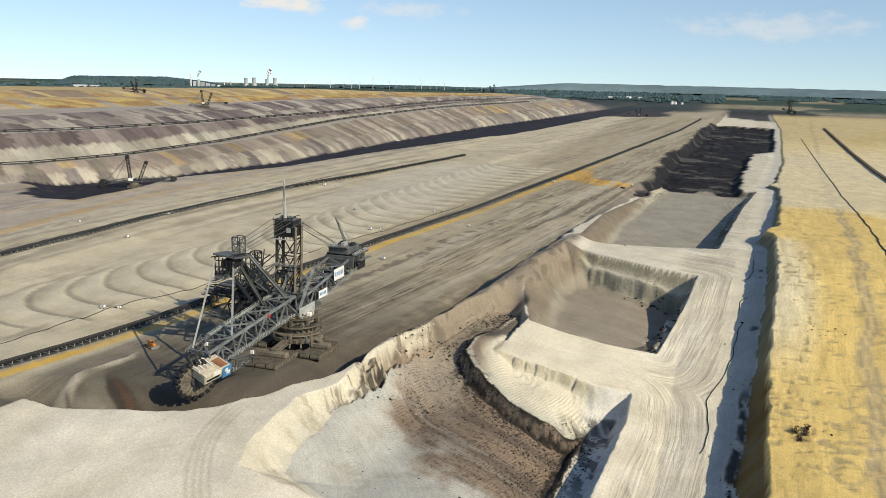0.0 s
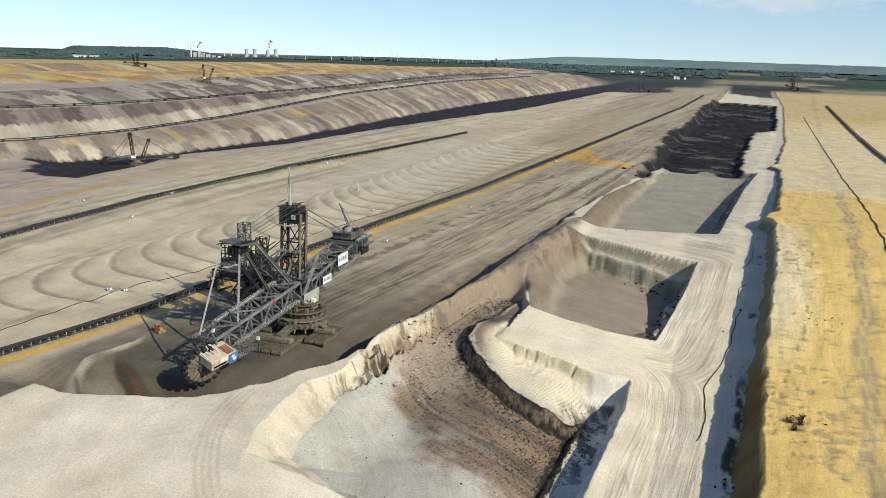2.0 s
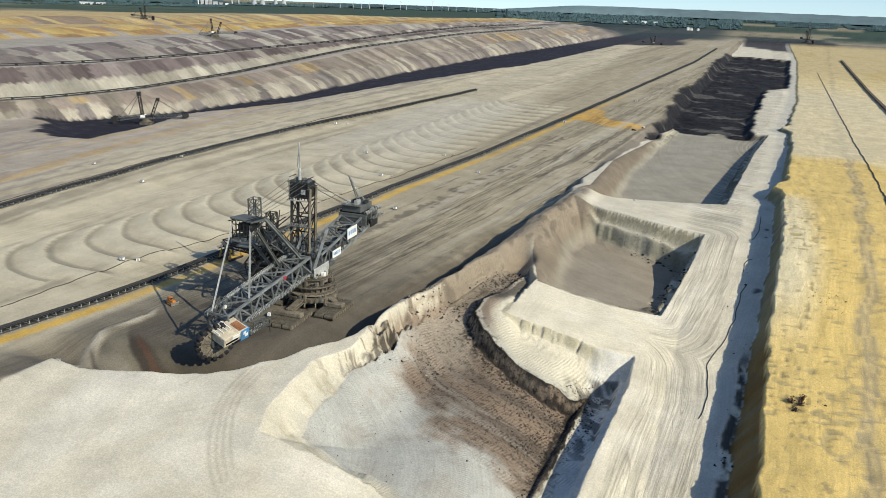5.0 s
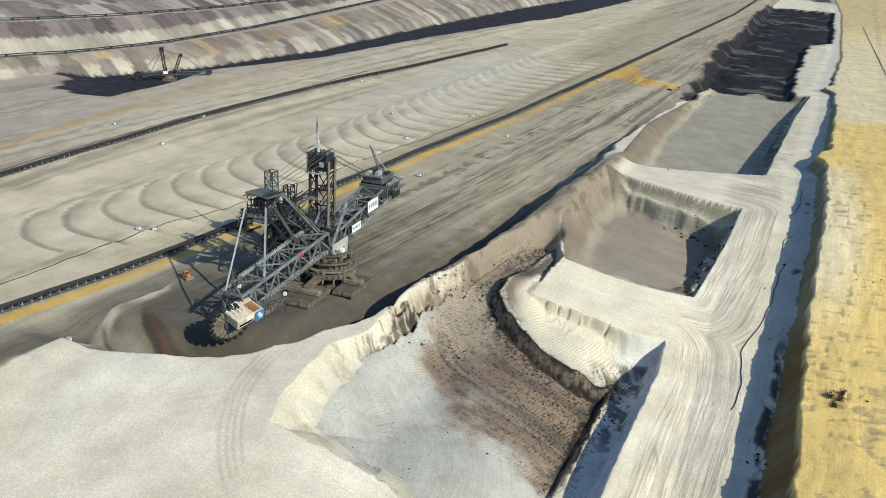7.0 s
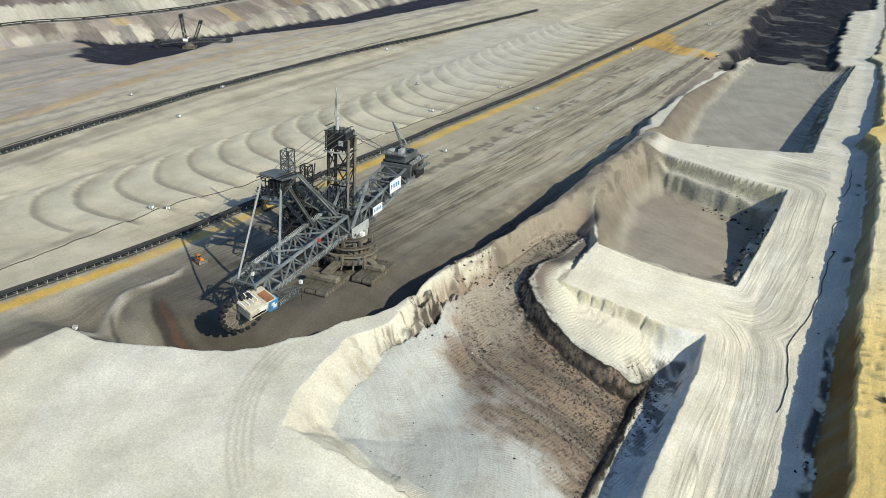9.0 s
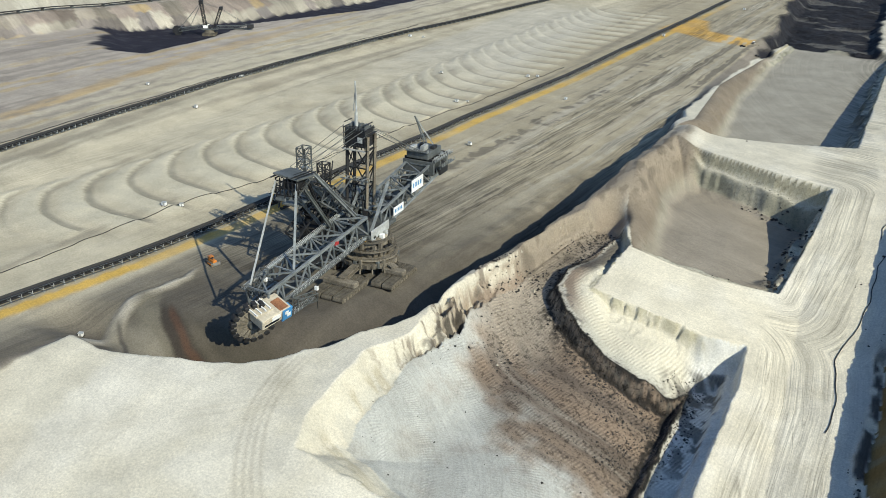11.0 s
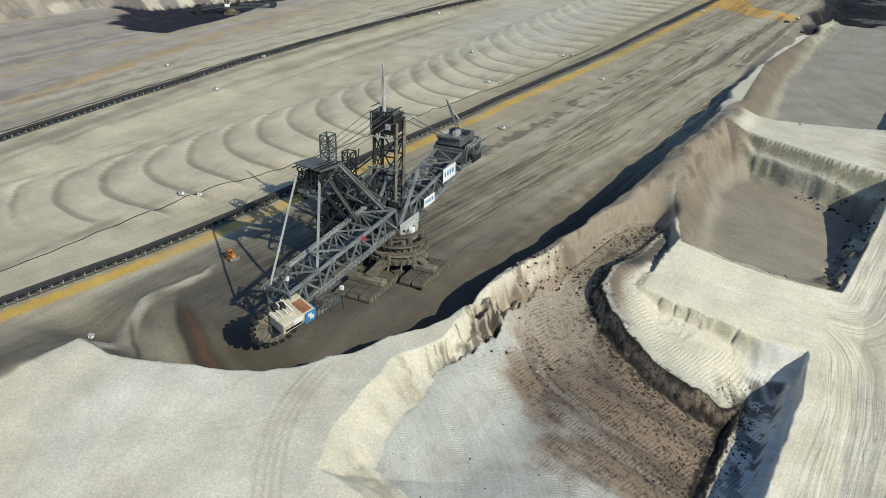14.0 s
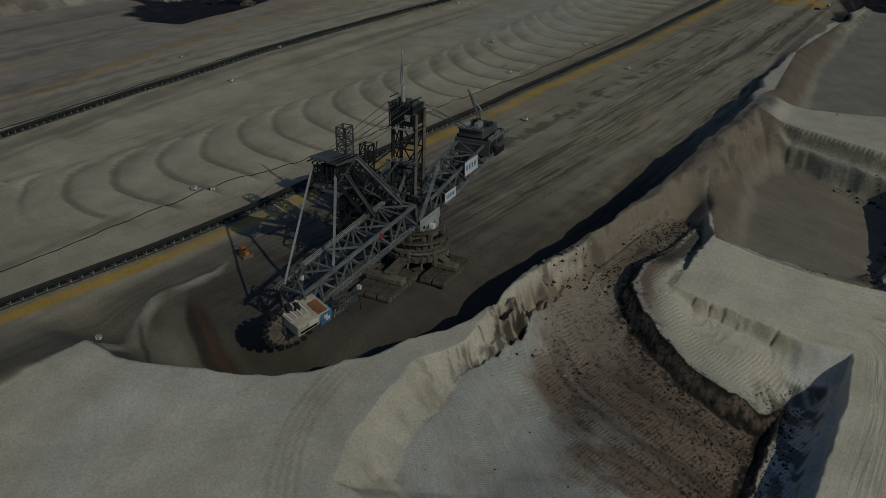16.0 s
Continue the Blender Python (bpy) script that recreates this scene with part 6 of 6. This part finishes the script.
def wind_turbine(az, r, h, spin):
    x, y = polar(az, r)
    root = thing("wind_turbine", (x, y, level(x, y) - 1), "white three-bladed wind turbine on the horizon", "wind turbine", "wind turbines on the horizon", -az)
    bm = bmesh.new()
    cyl(bm, (0, 0, h / 2), h * 0.026, h * 0.016, h, 10)
    part("tower", bm, WHITE, root)
    boxed("nacelle", (-h * 0.02, -h * 0.05, h), (h * 0.02, h * 0.06, h * 1.04), WHITE, root, bevel=0.2)
    for k in range(3):
        t = spin + 2 * math.pi * k / 3
        bm = bmesh.new()
        ux, uz = math.sin(t), math.cos(t)
        pts = []
        for f, w in ((0.02, 0.012), (0.12, 0.022), (0.4, 0.014), (0.42, 0.0)):
            pts.append((f * ux * h + w * uz * h, f * uz * h - w * ux * h, f * ux * h - w * uz * h, f * uz * h + w * ux * h))
        front_ = [bm.verts.new((a, -h * 0.06, h * 1.02 + b)) for a, b, _, _ in pts] + [bm.verts.new((a, -h * 0.06, h * 1.02 + b)) for _, _, a, b in pts[2::-1]]
        rear_ = [bm.verts.new(v.co + Vector((0, h * 0.012, 0))) for v in front_]
        bm.faces.new(front_)
        bm.faces.new(rear_[::-1])
        for j in range(len(front_)):
            m = (j + 1) % len(front_)
            bm.faces.new((front_[j], rear_[j], rear_[m], front_[m]))
        part("rotor_blade", bm, WHITE, root)
    return root


spin_rng = random.Random(5)
for az, h in ((-27.6, 36), (-25.95, 46), (-25.1, 30), (-24.6, 38), (-24.1, 32), (-23.23, 52), (-22.15, 40), (-21.75, 36), (-20.5, 26), (-20.1, 44), (-19.5, 28), (-19.1, 36), (-18.6, 34),
              (-17.8, 20), (-17.3, 22), (-16.9, 18), (-16.2, 18), (-15.4, 16)):
    wind_turbine(az, 4450, h, spin_rng.random() * 2)


def cooling_tower(az, r, h):
    x, y = polar(az, r)
    root = thing("cooling_tower", (x, y, level(x, y) - 2), "grey concrete cooling tower on the horizon", "cooling tower", "cooling towers")
    bm = bmesh.new()
    rows = []
    for k in range(9):
        t = k / 8
        rad = h * (0.20 + 0.16 * (t - 0.72) ** 2 / 0.52)
        rows.append([bm.verts.new((rad * math.cos(a), rad * math.sin(a), h * t)) for a in [2 * math.pi * j / 20 for j in range(20)]])
    for lo_, hi_ in zip(rows, rows[1:]):
        for j in range(20):
            bm.faces.new((lo_[j], lo_[(j + 1) % 20], hi_[(j + 1) % 20], hi_[j]))
    part("shell", bm, CONCRETE, root)
    return root


for az, h in ((-31.25, 44), (-30.75, 46), (-29.95, 40), (-29.45, 46)):
    cooling_tower(az, 4540, h)


def power_station():
    x, y = polar(-34.1, 4500)
    root = thing("power_station", (x, y, level(x, y) - 2), "grey power station with a tall pale stack on the horizon", "power station", "", 34.1)
    bm = bmesh.new()
    cyl(bm, (-40, 0, 31), 4.0, 3.2, 62, 14)
    part("stack", bm, WHITE, root)
    for k, (a, w, h, m) in enumerate(((-22, 16, 26, CONCRETE), (-2, 14, 34, CONCRETE), (16, 18, 22, PALE), (40, 22, 16, CONCRETE), (66, 20, 12, PALE), (96, 24, 9, WHITE))):
        boxed("boiler_house", (a - w / 2, -10 - k, 0), (a + w / 2, 12, h), m, root, bevel=0.6)
    for a, h in ((118, 26), (150, 30)):
        bm = bmesh.new()
        cyl(bm, (a, 0, h / 2), 2.6, 2.2, h, 12)
        part("stack", bm, WHITE, root)
    return root


power_station()
STEAM = material("white_steam", (0.86, 0.87, 0.88), 1.0, 0.0, 0.05, 30.0, 0.0)


def steam_cloud(az, r, z0, z1, lean, size):
    rng = random.Random(int(size * 10 + z1))
    x, y = polar(az, r)
    bm = bmesh.new()
    for k in range(26):
        f = k / 25
        c = Vector((lean * f + rng.uniform(-1, 1) * size * (0.3 + f), rng.uniform(-1, 1) * size * 0.5, (z1 - z0) * f))
        bmesh.ops.create_icosphere(bm, subdivisions=2, radius=size * rng.uniform(0.35, 0.7) * (0.5 + 0.7 * f), matrix=Matrix.Translation(c))
    root = thing("steam_cloud", (x, y, z0), "white steam drifting from the power station", "steam")
    part("puffs", bm, STEAM, root, smooth=True)


steam_cloud(-34.2, 4520, 62, 92, 16, 7)
steam_cloud(-29.9, 4540, 58, 108, 14, 9)


def ridge(name, az0, az1, r, rise, seed, label):
    """A long wooded hill with slopes to front and back."""
    n, m = 90, 9
    bm = bmesh.new()
    rng = np.random.default_rng(seed)
    rough = rng.random((n + 1, m + 1))
    grid = []
    for i in range(n + 1):
        f = i / n
        az = az0 + (az1 - az0) * f
        shape = min(1, f / 0.12) * min(1, (1 - f) / 0.35) ** 0.7
        row = []
        for j in range(m + 1):
            g = j / m
            x, y = polar(az, r + 260 * (g - 0.5))
            row.append(bm.verts.new((x, y, 22 + rise * shape * math.sin(math.pi * g) ** 0.6 + 3.5 * rough[i, j] * shape)))
        grid.append(row)
    for i in range(n):
        for j in range(m):
            bm.faces.new((grid[i][j], grid[i + 1][j], grid[i + 1][j + 1], grid[i][j + 1]))
    ob = part(name, bm, LEAF)
    return tagged(ob, label, "hill", kind="structure")


ridge("backdrop_hill", -42.6, -32.6, 4640, 34, 3, "long dark wooded hill on the horizon")
ridge("backdrop_hill", -27.0, -15.0, 4660, 8, 4, "low wooded rise on the horizon")


# distant haze put into the fields' colour as a blue cast
FIELDS = material("haze_tinted_fields", (0.13, 0.20, 0.22), 0.9, 0.0, 0.15, 60.0, 0.0, 0.2)
ridge("backdrop_hill", -17.0, 34.0, 4690, 36, 6, "long hazy rise of fields on the horizon").data.materials[0] = FIELDS


def far_trees(seed, n, az0, az1, r0, r1, size):
    rng = np.random.default_rng(seed)
    az, r = rng.uniform(az0, az1, n), rng.uniform(r0, r1, n)
    keep = value_noise(az * 40, r * 0.3, 26, seed) > -0.35
    az, r = az[keep], r[keep]
    x, y = r * np.sin(np.radians(az)), r * np.cos(np.radians(az))
    s_ = rng.uniform(size[0], size[1], len(x))
    return list(zip(x, y, levels(x, y) + s_ * 0.3, s_))


lumps("tree_line", "dark tree lines and woods along the horizon", LEAF,
      far_trees(1, 5200, -47, 12, 4450, 4650, (5, 12)) + far_trees(2, 3600, -16, -1, 3750, 4400, (6, 13)) + far_trees(3, 1500, 1, 12, 4150, 4400, (5, 10))
      + far_trees(4, 1400, -47, -33, 4200, 4400, (4, 8)), 21)


def far_building(x, y, w, d, h):
    root = thing("farm_building", (x, y, level(x, y) - 0.5), "small white building beyond the pit's end", "building", "far buildings", 20)
    boxed("wall", (-w / 2, -d / 2, 0), (w / 2, d / 2, h), WHITE, root)
    bm = bmesh.new()
    for v in ((-w / 2, -d / 2), (w / 2, -d / 2), (w / 2, d / 2), (-w / 2, d / 2)):
        bm.verts.new((v[0] * 1.05, v[1] * 1.05, h))
    top = [bm.verts.new((-w / 2, 0, h * 1.35)), bm.verts.new((w / 2, 0, h * 1.35))]
    vs = list(bm.verts)
    for f in ((0, 1, 5, 4), (2, 3, 4, 5), (0, 4, 3), (1, 2, 5)):
        bm.faces.new([vs[i] for i in f])
    part("roof", bm, CONCRETE, root)


for az, r, w, h in ((-4.1, 3560, 9, 9), (-3.9, 3565, 8, 8), (-3.5, 3570, 7, 7), (-41.0, 4250, 60, 9), (-40.2, 4260, 40, 8), (-8.0, 3900, 24, 8), (-7.4, 3920, 18, 8), (-6.8, 3930, 22, 9), (-6.1, 3950, 18, 8)):
    fx, fy = polar(az, r)
    far_building(fx, fy, w, 12, h)


def scrub(x, y, seed):
    """A dry bush with many small leaves on bent twigs."""
    rng = random.Random(seed)
    root = thing("dry_bush", (x, y, level(x, y)), "dark dry bush on the yellow sand", "bush")
    twigs, leaves = bmesh.new(), bmesh.new()
    for k in range(16):
        a, lean = rng.random() * 6.28, rng.uniform(0.3, 1.6)
        tip = Vector((math.cos(a) * lean * 1.4, math.sin(a) * lean * 1.6, rng.uniform(0.7, 2.4)))
        tube(twigs, (0, 0, 0), tip, 0.09, 4)
        for j in range(7):
            p = tip * rng.uniform(0.35, 1.05) + Vector((rng.uniform(-0.5, 0.5), rng.uniform(-0.5, 0.5), rng.uniform(-0.3, 0.3)))
            e1, e2 = Vector((rng.uniform(-1, 1), rng.uniform(-1, 1), rng.uniform(-1, 1))) * 0.35, Vector((rng.uniform(-1, 1), rng.uniform(-1, 1), rng.uniform(-1, 1))) * 0.35
            leaves.faces.new([leaves.verts.new(p + v) for v in (e1, e2, -e1, -e2)])
    part("branchwork", twigs, RUST, root)
    part("foliage", leaves, LUMP, root)


for bx, by, bs in ((36, 363, 1), (34, 359, 2), (37, 367, 3), (32.5, 364, 4)):
    scrub(bx, by, bs)
